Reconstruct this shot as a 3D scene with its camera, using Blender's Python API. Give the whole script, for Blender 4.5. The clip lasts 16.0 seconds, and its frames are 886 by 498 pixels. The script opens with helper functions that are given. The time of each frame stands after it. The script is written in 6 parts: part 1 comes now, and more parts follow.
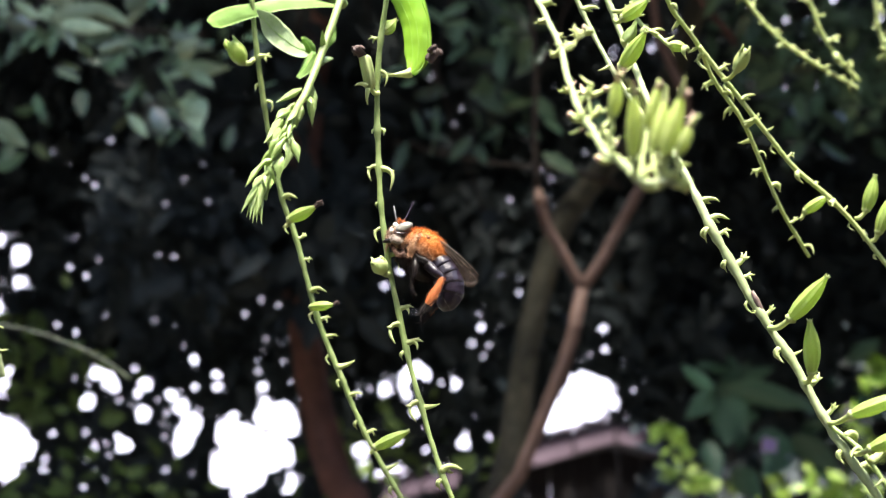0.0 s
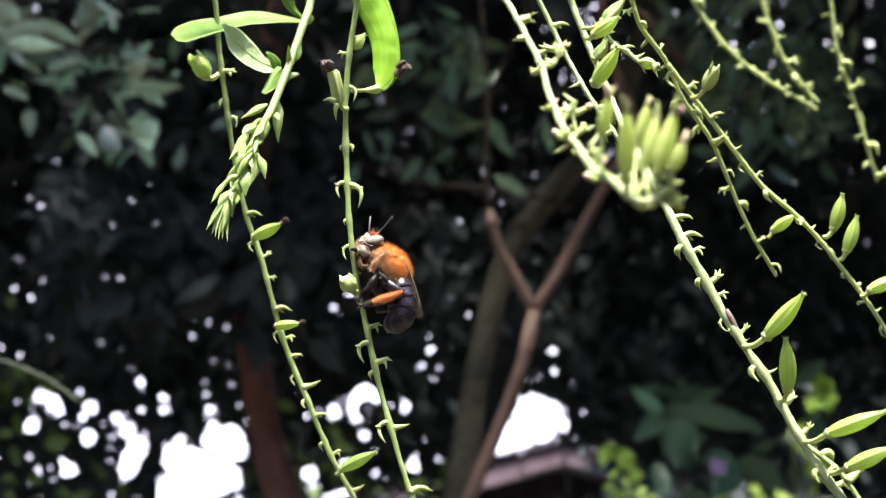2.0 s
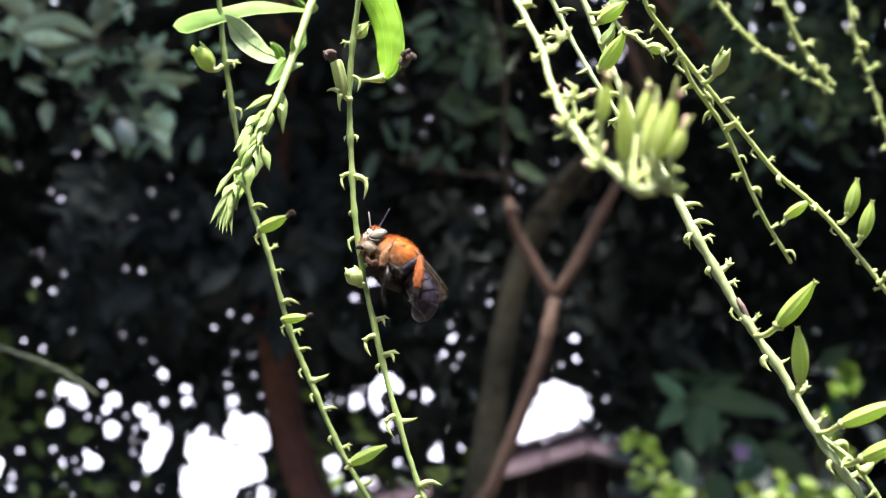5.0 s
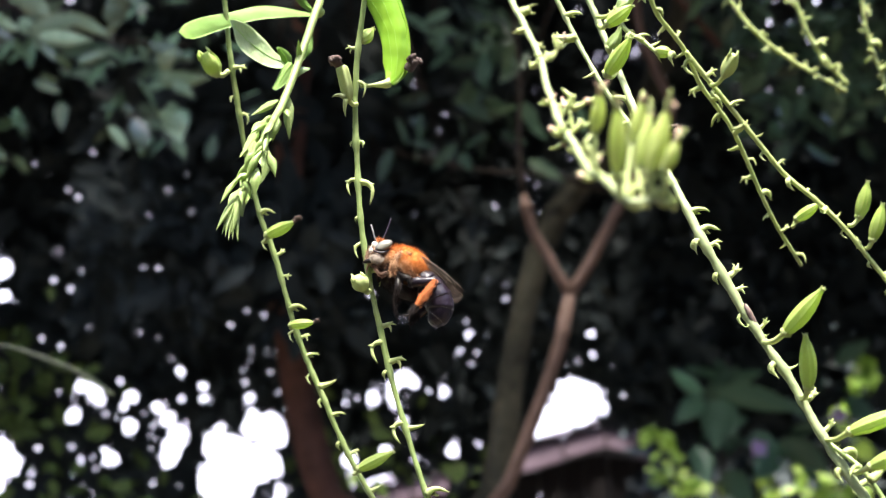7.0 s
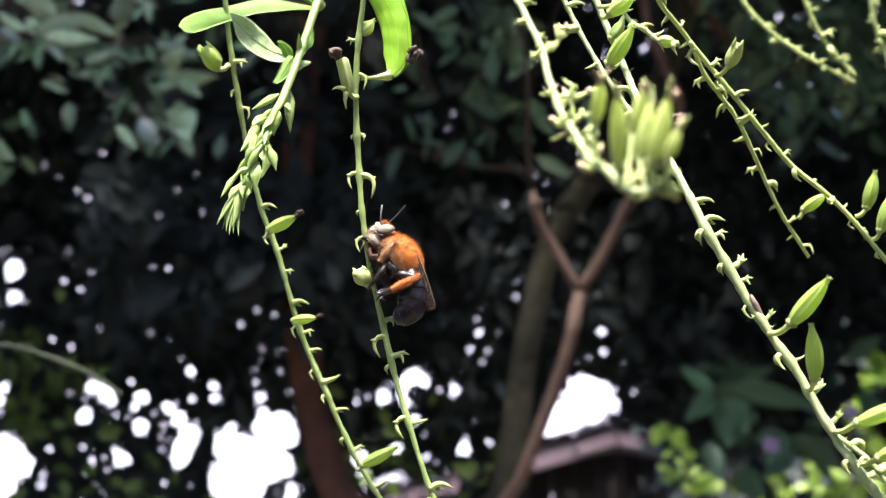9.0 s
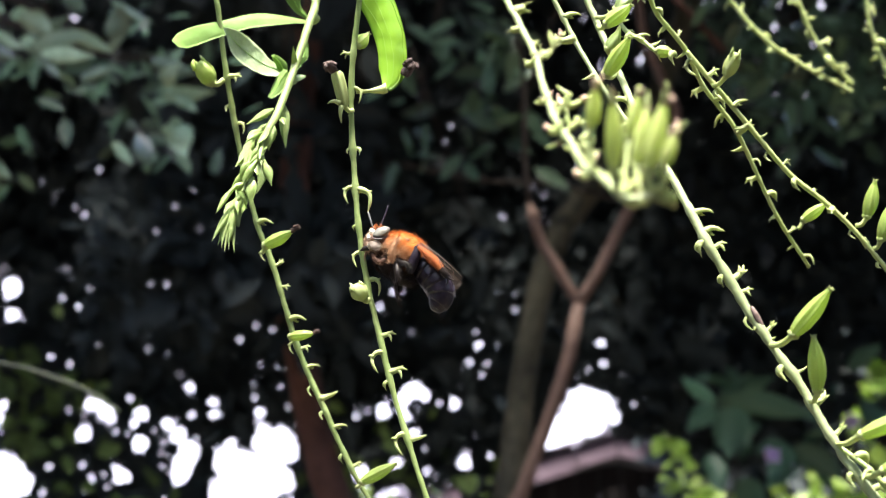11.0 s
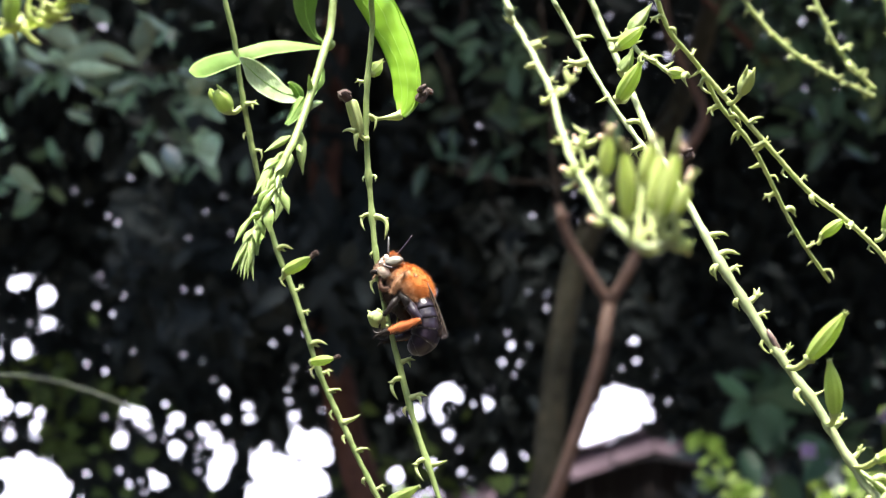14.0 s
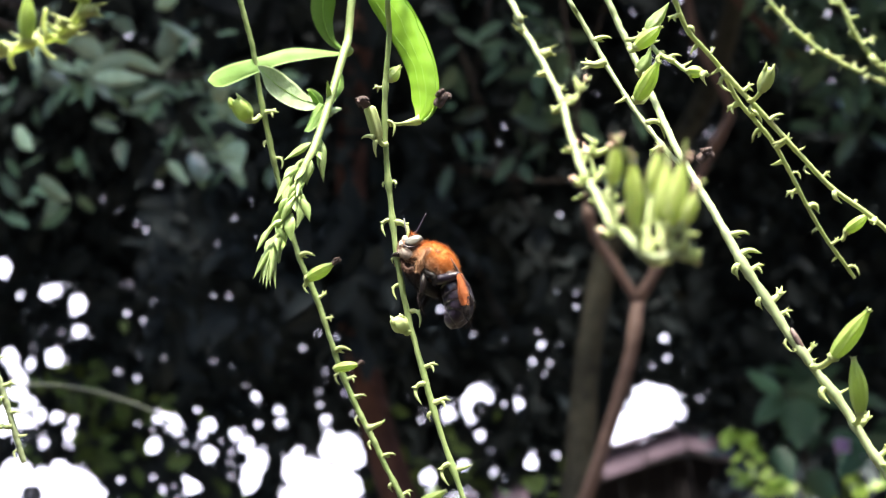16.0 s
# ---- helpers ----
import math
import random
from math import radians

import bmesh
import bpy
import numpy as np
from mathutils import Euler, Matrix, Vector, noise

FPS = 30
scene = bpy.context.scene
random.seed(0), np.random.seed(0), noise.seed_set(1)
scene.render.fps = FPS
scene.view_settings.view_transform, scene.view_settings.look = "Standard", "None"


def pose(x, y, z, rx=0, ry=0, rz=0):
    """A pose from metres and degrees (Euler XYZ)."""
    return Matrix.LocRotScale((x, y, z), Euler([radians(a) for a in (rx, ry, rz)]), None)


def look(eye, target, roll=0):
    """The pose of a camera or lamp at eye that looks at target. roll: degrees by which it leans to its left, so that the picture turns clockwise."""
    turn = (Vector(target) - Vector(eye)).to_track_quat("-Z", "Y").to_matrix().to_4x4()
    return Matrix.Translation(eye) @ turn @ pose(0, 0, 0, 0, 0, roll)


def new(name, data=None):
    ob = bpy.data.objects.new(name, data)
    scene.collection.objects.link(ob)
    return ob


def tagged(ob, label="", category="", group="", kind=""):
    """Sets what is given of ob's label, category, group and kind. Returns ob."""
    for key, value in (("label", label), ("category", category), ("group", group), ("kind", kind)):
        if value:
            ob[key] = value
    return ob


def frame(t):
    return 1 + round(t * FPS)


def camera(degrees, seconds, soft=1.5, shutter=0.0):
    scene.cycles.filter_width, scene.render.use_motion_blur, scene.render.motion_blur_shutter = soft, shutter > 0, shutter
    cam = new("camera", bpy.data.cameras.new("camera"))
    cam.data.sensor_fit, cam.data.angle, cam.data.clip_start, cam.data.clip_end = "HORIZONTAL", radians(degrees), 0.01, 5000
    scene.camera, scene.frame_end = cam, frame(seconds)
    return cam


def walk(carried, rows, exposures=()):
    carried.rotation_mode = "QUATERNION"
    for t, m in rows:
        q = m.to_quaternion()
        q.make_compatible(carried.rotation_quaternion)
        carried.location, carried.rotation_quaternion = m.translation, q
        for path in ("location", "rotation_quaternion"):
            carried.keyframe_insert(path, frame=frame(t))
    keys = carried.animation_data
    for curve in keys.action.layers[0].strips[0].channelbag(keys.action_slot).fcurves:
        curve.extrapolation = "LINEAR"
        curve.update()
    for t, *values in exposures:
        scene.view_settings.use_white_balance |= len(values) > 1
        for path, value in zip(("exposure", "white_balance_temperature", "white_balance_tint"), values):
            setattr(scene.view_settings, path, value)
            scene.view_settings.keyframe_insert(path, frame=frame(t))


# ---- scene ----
# ---- camera ----
cam = camera(36, 16.0, soft=1.12)
cam.data.dof.use_dof = True
cam.data.dof.focus_distance = 0.276
cam.data.dof.aperture_fstop = 24.0
PATH = [
    (0.0, pose(0.00000, -0.00000, 1.55000, 104.998, 0.000, -0.000)),
    (0.5, pose(0.00182, -0.00115, 1.55257, 105.431, 0.137, -1.192)),
    (1.0, pose(-0.00255, 0.00386, 1.54957, 105.616, 0.324, -2.007)),
    (1.5, pose(-0.00305, 0.00346, 1.55041, 105.785, 0.447, -2.221)),
    (2.0, pose(-0.00489, 0.00424, 1.55005, 105.942, 0.498, -2.191)),
    (2.5, pose(-0.00430, 0.00426, 1.54891, 105.875, 0.584, -2.083)),
    (3.0, pose(-0.00414, 0.00285, 1.54959, 105.757, 0.699, -1.739)),
    (3.5, pose(-0.00327, 0.00370, 1.55003, 105.528, 0.760, -1.363)),
    (4.0, pose(-0.00316, 0.00571, 1.55119, 105.521, 0.850, -1.198)),
    (6.5, pose(0.00124, 0.00844, 1.55224, 105.277, 0.927, -0.765)),
    (7.0, pose(0.00094, 0.00832, 1.55419, 105.250, 0.949, -0.322)),
    (7.5, pose(0.00096, 0.00801, 1.55452, 105.285, 0.989, -0.032)),
    (8.0, pose(0.00290, 0.00912, 1.55447, 105.267, 1.102, 0.047)),
    (8.5, pose(0.00270, 0.01020, 1.55363, 105.202, 1.134, 0.154)),
    (11.0, pose(0.00293, 0.01351, 1.55448, 105.773, 1.800, 0.320)),
    (11.5, pose(0.00490, 0.01312, 1.55576, 105.955, 1.954, 0.385)),
    (12.0, pose(0.00677, 0.01158, 1.55731, 105.896, 2.091, 0.567)),
    (12.5, pose(0.00684, 0.01117, 1.55854, 105.755, 2.158, 0.730)),
    (13.0, pose(0.00733, 0.01223, 1.55877, 105.735, 2.343, 1.160)),
    (13.5, pose(0.00806, 0.01197, 1.55907, 105.743, 2.527, 1.651)),
    (14.0, pose(0.00648, 0.01062, 1.55971, 105.705, 2.495, 1.945)),
    (14.5, pose(0.00461, 0.01029, 1.55764, 105.679, 2.717, 2.272)),
    (15.0, pose(0.00896, 0.00873, 1.56238, 105.750, 2.399, 2.435)),
    (15.5, pose(0.00679, 0.00690, 1.56157, 105.909, 2.773, 2.669)),
    (16.0, pose(0.00816, 0.01049, 1.56041, 105.802, 3.264, 3.427)),
]
walk(cam, PATH)

# ---- light ----
world = bpy.data.worlds.new("overcast_sky")
scene.world = world
world.use_nodes = True
_sky = world.node_tree.nodes.new("ShaderNodeTexSky")
_sky.sky_type = "NISHITA"
_sky.sun_disc = False
_sky.sun_elevation = radians(68)
_sky.sun_rotation = radians(173)
_sky.air_density, _sky.dust_density, _sky.ozone_density = 1.0, 3.0, 1.0
_bg = world.node_tree.nodes["Background"]
_bg.inputs["Strength"].default_value = 0.15
world.node_tree.links.new(_sky.outputs["Color"], _bg.inputs["Color"])

_sun = bpy.data.lights.new("sun", "SUN")
_sun.energy, _sun.angle, _sun.color = 4.1, radians(7), (1.0, 0.95, 0.84)
sun = new("sun", _sun)
sun.matrix_world = look((0.15, -1.00, 4.83), (0, 0.29, 1.63))
scene.view_settings.exposure = 2.36

# the bright overcast sky low behind the trees, far beyond the garden
_glow = bpy.data.materials.new("bright_cloud")
_glow.use_nodes = True
_em = _glow.node_tree.nodes.new("ShaderNodeEmission")
# lavender tint: the lens's colour fringe put into the white sky
_em.inputs["Color"].default_value, _em.inputs["Strength"].default_value = (0.82, 0.80, 1.0, 1), 1.6
_cloud = _glow.node_tree.nodes.new("ShaderNodeTexNoise")
_cloud.inputs["Scale"].default_value = 1.5
_tone = _glow.node_tree.nodes.new("ShaderNodeMapRange")
_tone.inputs["To Min"].default_value, _tone.inputs["To Max"].default_value = 0.75, 1.15
_glow.node_tree.links.new(_cloud.outputs["Fac"], _tone.inputs["Value"])
_glow.node_tree.links.new(_tone.outputs[0], _em.inputs["Strength"])
_glow.node_tree.links.new(_em.outputs[0], _glow.node_tree.nodes["Material Output"].inputs["Surface"])
_bm = bpy.data.meshes.new("backdrop")
_bm.from_pydata([(-45, 58, 0.1), (45, 58, 0.1), (45, 58, 34), (-45, 58, 34)], [], [(0, 1, 2, 3)])
_bm.materials.append(_glow)
tagged(new("backdrop", _bm), "bright white overcast sky", "sky", kind="structure")

# ---- materials ----


def material(name, dark, light, rough=0.5, scale=400.0, bump=0.15, see_through=0.0, sheen=0.0, spec=0.5, metal=0.0, stain=0.25, island=0.0, single=False):
    """A surface of two tones mixed by noise at two scales, with a fine relief; see_through lets light pass as through a leaf."""
    m = bpy.data.materials.new(name)
    m.use_nodes = True
    nt = m.node_tree
    b = nt.nodes["Principled BSDF"]
    co = nt.nodes.new("ShaderNodeTexCoord")
    fine = nt.nodes.new("ShaderNodeTexNoise")
    fine.inputs["Scale"].default_value, fine.inputs["Detail"].default_value = scale, 4
    broad = nt.nodes.new("ShaderNodeTexNoise")
    broad.inputs["Scale"].default_value, broad.inputs["Detail"].default_value = scale / 7, 2
    for n in (fine, broad):
        nt.links.new(co.outputs["Object"], n.inputs["Vector"])
    both = nt.nodes.new("ShaderNodeMath")
    both.operation = "MULTIPLY_ADD"
    nt.links.new(broad.outputs["Fac"], both.inputs[0])
    both.inputs[1].default_value = 0.6
    part_fine = nt.nodes.new("ShaderNodeMath")
    part_fine.operation = "MULTIPLY"
    nt.links.new(fine.outputs["Fac"], part_fine.inputs[0])
    part_fine.inputs[1].default_value = 0.4
    nt.links.new(part_fine.outputs[0], both.inputs[2])
    ramp = nt.nodes.new("ShaderNodeValToRGB")
    ramp.color_ramp.elements[0].position, ramp.color_ramp.elements[1].position = 0.5 - stain, 0.5 + stain
    ramp.color_ramp.elements[0].color, ramp.color_ramp.elements[1].color = (*dark, 1), (*light, 1)
    nt.links.new(both.outputs[0], ramp.inputs["Fac"])
    colour = ramp.outputs["Color"]
    if island:
        geo = nt.nodes.new("ShaderNodeObjectInfo" if single else "ShaderNodeNewGeometry")
        hsv = nt.nodes.new("ShaderNodeHueSaturation")
        spread = nt.nodes.new("ShaderNodeMapRange")
        spread.inputs["To Min"].default_value, spread.inputs["To Max"].default_value = 1 - island, 1 + island
        nt.links.new(geo.outputs["Random" if single else "Random Per Island"], spread.inputs["Value"])
        nt.links.new(spread.outputs[0], hsv.inputs["Value"])
        nt.links.new(colour, hsv.inputs["Color"])
        colour = hsv.outputs["Color"]
    nt.links.new(colour, b.inputs["Base Color"])
    b.inputs["Roughness"].default_value = rough
    b.inputs["Metallic"].default_value = metal
    b.inputs["Specular IOR Level"].default_value = spec
    if sheen:
        b.inputs["Sheen Weight"].default_value = sheen
    if bump:
        bp = nt.nodes.new("ShaderNodeBump")
        bp.inputs["Strength"].default_value, bp.inputs["Distance"].default_value = bump, 0.3 / scale
        nt.links.new(fine.outputs["Fac"], bp.inputs["Height"])
        nt.links.new(bp.outputs["Normal"], b.inputs["Normal"])
    if see_through:
        tr = nt.nodes.new("ShaderNodeBsdfTranslucent")
        nt.links.new(colour, tr.inputs["Color"])
        mix = nt.nodes.new("ShaderNodeMixShader")
        mix.inputs["Fac"].default_value = see_through
        nt.links.new(b.outputs[0], mix.inputs[1])
        nt.links.new(tr.outputs[0], mix.inputs[2])
        nt.links.new(mix.outputs[0], nt.nodes["Material Output"].inputs["Surface"])
    return m


STEM = material("green_stem", (0.215, 0.310, 0.092), (0.395, 0.475, 0.200), 0.40, 700, 0.35, 0.38)
PALE = material("pale_stem", (0.220, 0.285, 0.120), (0.420, 0.470, 0.255), 0.5, 700, 0.35, 0.30)
POD = material("green_pod", (0.330, 0.480, 0.090), (0.570, 0.670, 0.240), 0.30, 350, 0.2, 0.5)
STUB = material("pale_green_stub", (0.330, 0.430, 0.130), (0.540, 0.590, 0.270), 0.45, 900, 0.3, 0.3)
TENDER = material("tender_leaf", (0.160, 0.300, 0.060), (0.245, 0.385, 0.110), 0.55, 300, 0.3, 0.40, spec=0.3)
GLOSSY = material("pale_glossy_leaf", (0.270, 0.390, 0.160), (0.470, 0.560, 0.360), 0.24, 420, 0.9, 0.3, spec=0.8)
VEIN_GREEN = material("pale_leaf_vein", (0.30, 0.56, 0.08), (0.42, 0.66, 0.17), 0.35, 400, 0.2, 0.3)
PINK = material("pinkish_withered_end", (0.42, 0.26, 0.18), (0.62, 0.48, 0.38), 0.7, 900, 0.5)
VIVID = material("vivid_green_leaf", (0.235, 0.460, 0.026), (0.310, 0.530, 0.055), 0.32, 220, 0.15, 0.45)
KNOB_MAT = material("cream_flower_base", (0.32, 0.41, 0.12), (0.52, 0.56, 0.25), 0.55, 900, 0.4, 0.25)
SCAR = material("brown_scar", (0.06, 0.035, 0.03), (0.20, 0.14, 0.12), 0.7, 900, 0.6)
NEAR_POD = material("pale_yellow_green_pod", (0.500, 0.630, 0.150), (0.780, 0.820, 0.400), 0.4, 420, 0.2, 0.55)
LUSH = material("pale_young_bud", (0.230, 0.360, 0.085), (0.440, 0.530, 0.225), 0.3, 600, 0.4, 0.42)
WITHER = material("withered_brown", (0.035, 0.020, 0.017), (0.125, 0.078, 0.065), 0.7, 900, 0.6)
# greyed and blued: the veil over dark foliage is put into the colour
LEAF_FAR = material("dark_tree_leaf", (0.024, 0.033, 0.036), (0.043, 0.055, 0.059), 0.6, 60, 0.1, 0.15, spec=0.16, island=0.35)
# pale tone, with the sky highlights on the leaves put into the colour
LEAF_BUSH = material("grey_green_bush_leaf", (0.150, 0.255, 0.140), (0.420, 0.540, 0.390), 0.22, 80, 0.15, 0.15, spec=0.9, island=0.75, single=True)
DULL = material("dull_green_stem", (0.026, 0.038, 0.020), (0.055, 0.070, 0.040), 0.6, 300, 0.2)
# darker copy of the bush leaf, its shade put into the colour
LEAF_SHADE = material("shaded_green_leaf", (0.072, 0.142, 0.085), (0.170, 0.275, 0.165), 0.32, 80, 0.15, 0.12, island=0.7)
LEAF_LOBED = material("deep_green_lobed_leaf", (0.060, 0.150, 0.100), (0.110, 0.230, 0.155), 0.42, 40, 0.15, 0.2, island=0.4, single=True)
# leaf tone lightened, with part of the sunlight put into the colour
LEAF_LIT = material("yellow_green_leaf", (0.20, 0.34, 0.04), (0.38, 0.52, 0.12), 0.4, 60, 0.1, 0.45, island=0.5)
LEAF_MID = material("mid_green_leaf", (0.090, 0.160, 0.040), (0.190, 0.280, 0.085), 0.5, 60, 0.1, 0.35, island=0.5)
PETAL = material("violet_petal", (0.62, 0.44, 0.92), (0.78, 0.64, 0.97), 0.5, 120, 0.1, 0.3)
BARK_RED = material("red_brown_bark", (0.048, 0.021, 0.016), (0.200, 0.086, 0.062), 0.8, 45, 0.9, stain=0.15)
BARK_GREY = material("grey_brown_bark", (0.018, 0.018, 0.011), (0.100, 0.092, 0.062), 0.85, 75, 0.9, stain=0.13)
BARK_TAN = material("pinkish_tan_bark", (0.070, 0.040, 0.033), (0.225, 0.140, 0.112), 0.75, 60, 0.6)
BARK_DARK = material("dark_brown_twig_bark", (0.012, 0.008, 0.006), (0.040, 0.028, 0.022), 0.85, 60, 0.6)
SOIL = material("soil_and_litter", (0.035, 0.028, 0.02), (0.09, 0.075, 0.05), 0.95, 6, 0.8)
SCREEN_WALL = material("screen_wall", (0.20, 0.19, 0.17), (0.30, 0.28, 0.25), 0.9, 8, 0.4)
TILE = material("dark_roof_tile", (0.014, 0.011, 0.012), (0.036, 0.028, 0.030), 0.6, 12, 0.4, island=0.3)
FASCIA = material("dusty_mauve_tile", (0.058, 0.036, 0.054), (0.105, 0.070, 0.098), 0.7, 14, 0.3)

# ---- shapes ----


def rng(seed):
    return np.random.default_rng(seed)


def smooth_line(points, n):
    """n points along a smooth curve through the given ones, evenly spread."""
    p = np.array(points, float)
    q = np.vstack([2 * p[0] - p[1], p, 2 * p[-1] - p[-2]])
    out = []
    for i in range(len(p) - 1):
        a, b, c, d = q[i], q[i + 1], q[i + 2], q[i + 3]
        for s in np.linspace(0, 1, 12, endpoint=False):
            out.append(0.5 * (2 * b + (c - a) * s + (2 * a - 5 * b + 4 * c - d) * s * s + (3 * b - a - 3 * c + d) * s ** 3))
    out = np.array(out + [p[-1]])
    run = np.r_[0, np.cumsum(np.linalg.norm(np.diff(out, axis=0), axis=1))]
    return np.stack([np.interp(np.linspace(0, run[-1], n), run, out[:, k]) for k in range(3)], 1)


def frames_along(line):
    """Tangents and two cross directions along a line."""
    t = np.gradient(line, axis=0)
    t /= np.linalg.norm(t, axis=1)[:, None] + 1e-12
    u = np.cross(t[0], (0.3, 0.9, 0.31))
    us = []
    for k in t:
        u = u - k * (u @ k)
        u /= np.linalg.norm(u) + 1e-12
        us.append(u)
    us = np.array(us)
    return t, us, np.cross(t, us)


def tube(line, radii, seg=8, bumps=0.0, seed=0):
    """Vertices and faces of a round stem along a line, with closed ends."""
    line = np.asarray(line, float)
    n = len(line)
    radii = np.broadcast_to(radii, (n,)).astype(float)
    _, u, v = frames_along(line)
    a = np.linspace(0, 2 * np.pi, seg, endpoint=False)
    r = radii[:, None] * (1 + bumps * rng(seed).normal(size=(n, seg)))
    ring = line[:, None] + r[..., None] * (np.cos(a)[None, :, None] * u[:, None] + np.sin(a)[None, :, None] * v[:, None])
    verts = [tuple(p) for p in ring.reshape(-1, 3)]
    faces = [(i * seg + k, i * seg + (k + 1) % seg, (i + 1) * seg + (k + 1) % seg, (i + 1) * seg + k) for i in range(n - 1) for k in range(seg)]
    faces += [tuple(range(seg))[::-1], tuple((n - 1) * seg + k for k in range(seg))]
    return verts, faces


def joined(*shapes):
    verts, faces = [], []
    for v, f in shapes:
        k = len(verts)
        verts += [tuple(p) for p in v]
        faces += [tuple(i + k for i in q) for q in f]
    return verts, faces


def mesh(name, shape, mat, smooth=True):
    me = bpy.data.meshes.new(name)
    me.from_pydata(shape[0], [], shape[1])
    me.materials.append(mat)
    if smooth:
        me.polygons.foreach_set("use_smooth", [True] * len(me.polygons))
    me.update()
    return me


def thing(name, place, label, category, group="", kind=""):
    ob = new(name)
    ob.empty_display_size = 0.01
    ob.location = place
    return tagged(ob, label, category, group, kind)


def part(name, shape, mat, parent, label="", at=None, smooth=True):
    """One mesh object under a thing or part. The shape is in the world unless at gives its pose; shape may be a ready mesh."""
    me = shape if isinstance(shape, bpy.types.Mesh) else mesh(name, shape, mat, smooth)
    ob = new(name, me)
    ob.parent = parent
    top = Matrix.Identity(4)
    p = parent
    while p:
        top = p.matrix_basis @ top
        p = p.parent
    place = top.inverted() @ (at if at is not None else Matrix.Identity(4))
    plain = Matrix.LocRotScale(*place.decompose())
    if max(abs(place[i][k] - plain[i][k]) for i in range(4) for k in range(4)) < 1e-6 * max(1.0, max(place.to_scale())):
        ob.matrix_basis = place
    else:  # a stretched parent: lay the shape out in the parent's own space
        ob.data = me.copy()
        ob.data.transform(place)
    return tagged(ob, label)


def upright(base, tip, width=1.0, roll=0.0):
    """The pose that lays a unit shape (from 0 to 1 along z) from base to tip, with its cross size width."""
    base, tip = Vector(base), Vector(tip)
    way = tip - base
    turn = way.to_track_quat("Z", "Y").to_matrix().to_4x4()
    return Matrix.Translation(base) @ turn @ pose(0, 0, 0, 0, 0, roll) @ Matrix.Diagonal((width, width, way.length, 1))


def lathe(profile, seg=12, ribs=0, depth=0.0, bend=0.0):
    """A round body from (height, radius) pairs, with lengthwise ribs and a sideways bend."""
    verts, faces = [], []
    for z, r in profile:
        for k in range(seg):
            a = 2 * np.pi * k / seg
            q = r * (1 + depth * np.cos(ribs * a))
            verts.append((q * np.cos(a) + bend * np.sin(np.pi * z), q * np.sin(a), z))
    n = len(profile)
    faces = [(i * seg + k, i * seg + (k + 1) % seg, (i + 1) * seg + (k + 1) % seg, (i + 1) * seg + k) for i in range(n - 1) for k in range(seg)]
    faces += [tuple(range(seg))[::-1], tuple((n - 1) * seg + k for k in range(seg))]
    return verts, faces


def blade(line, widths, fold=0.25, twist=(0, 0), thick=0.00012, across=(0, 0, 1), seg=6):
    """A leaf blade along a line: folded along its midrib, twisted from end to end, with a thickness."""
    line = np.asarray(line, float)
    n = len(line)
    t = np.gradient(line, axis=0)
    t /= np.linalg.norm(t, axis=1)[:, None]
    side = np.cross(t, np.asarray(across, float))
    side /= np.linalg.norm(side, axis=1)[:, None] + 1e-9
    up = np.cross(side, t)
    verts, faces = [], []
    s = np.linspace(-1, 1, seg + 1)
    for i in range(n):
        a = radians(twist[0] + (twist[1] - twist[0]) * i / (n - 1))
        sd, uu = np.cos(a) * side[i] + np.sin(a) * up[i], -np.sin(a) * side[i] + np.cos(a) * up[i]
        for layer in (0, 1):
            for q in s:
                wave = 0.06 * np.sin(9.0 * i / n + 2.0 * q)
                verts.append(tuple(line[i] + widths[i] * (q * sd + (fold * q * q + wave * q * q) * uu) + layer * thick * (1.02 - q * q) * uu))
    w = seg + 1
    for i in range(n - 1):
        for k in range(seg):
            a, b = i * 2 * w + k, (i + 1) * 2 * w + k
            faces += [(a, a + 1, b + 1, b), (a + w, b + w, b + w + 1, a + w + 1)]
        for k in (0, seg):
            a, b = i * 2 * w + k, (i + 1) * 2 * w + k
            faces.append((a, b, b + w, a + w))
    return verts, faces

# ---- the setting ----
ground = tagged(new("ground", mesh("ground", ([(-60, -60, 0), (60, -60, 0), (60, 60, 0), (-60, 60, 0)], [(0, 1, 2, 3)]), SOIL)), "dark soil and leaf litter under the garden trees", "ground", kind="structure")


def box(x0, x1, y0, y1, z0, z1):
    v = [(x, y, z) for z in (z0, z1) for y in (y0, y1) for x in (x0, x1)]
    return v, [(0, 2, 3, 1), (4, 5, 7, 6), (0, 1, 5, 4), (2, 6, 7, 3), (0, 4, 6, 2), (1, 3, 7, 5)]


# unseen wall, added to hold back skylight from behind the camera
tagged(new("wall_south", mesh("wall_south", box(-3.3, 3.3, -1.75, -1.6, 0.0, 3.0), SCREEN_WALL, False)), "unseen wall added behind the viewer to block light", "wall", kind="structure")


# unseen side walls, added to keep low skylight off the foliage
for _n, _x in (("wall_west", -3.3), ("wall_east", 3.15)):
    tagged(new(_n, mesh(_n, box(_x, _x + 0.15, -1.6, 5.6, 0.0, 3.0), SCREEN_WALL, False)), "unseen wall added at the side to block light", "wall", kind="structure")


# the openings are cut through the foliage as shafts, all towards the camera's first position
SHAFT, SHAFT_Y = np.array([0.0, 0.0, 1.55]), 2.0


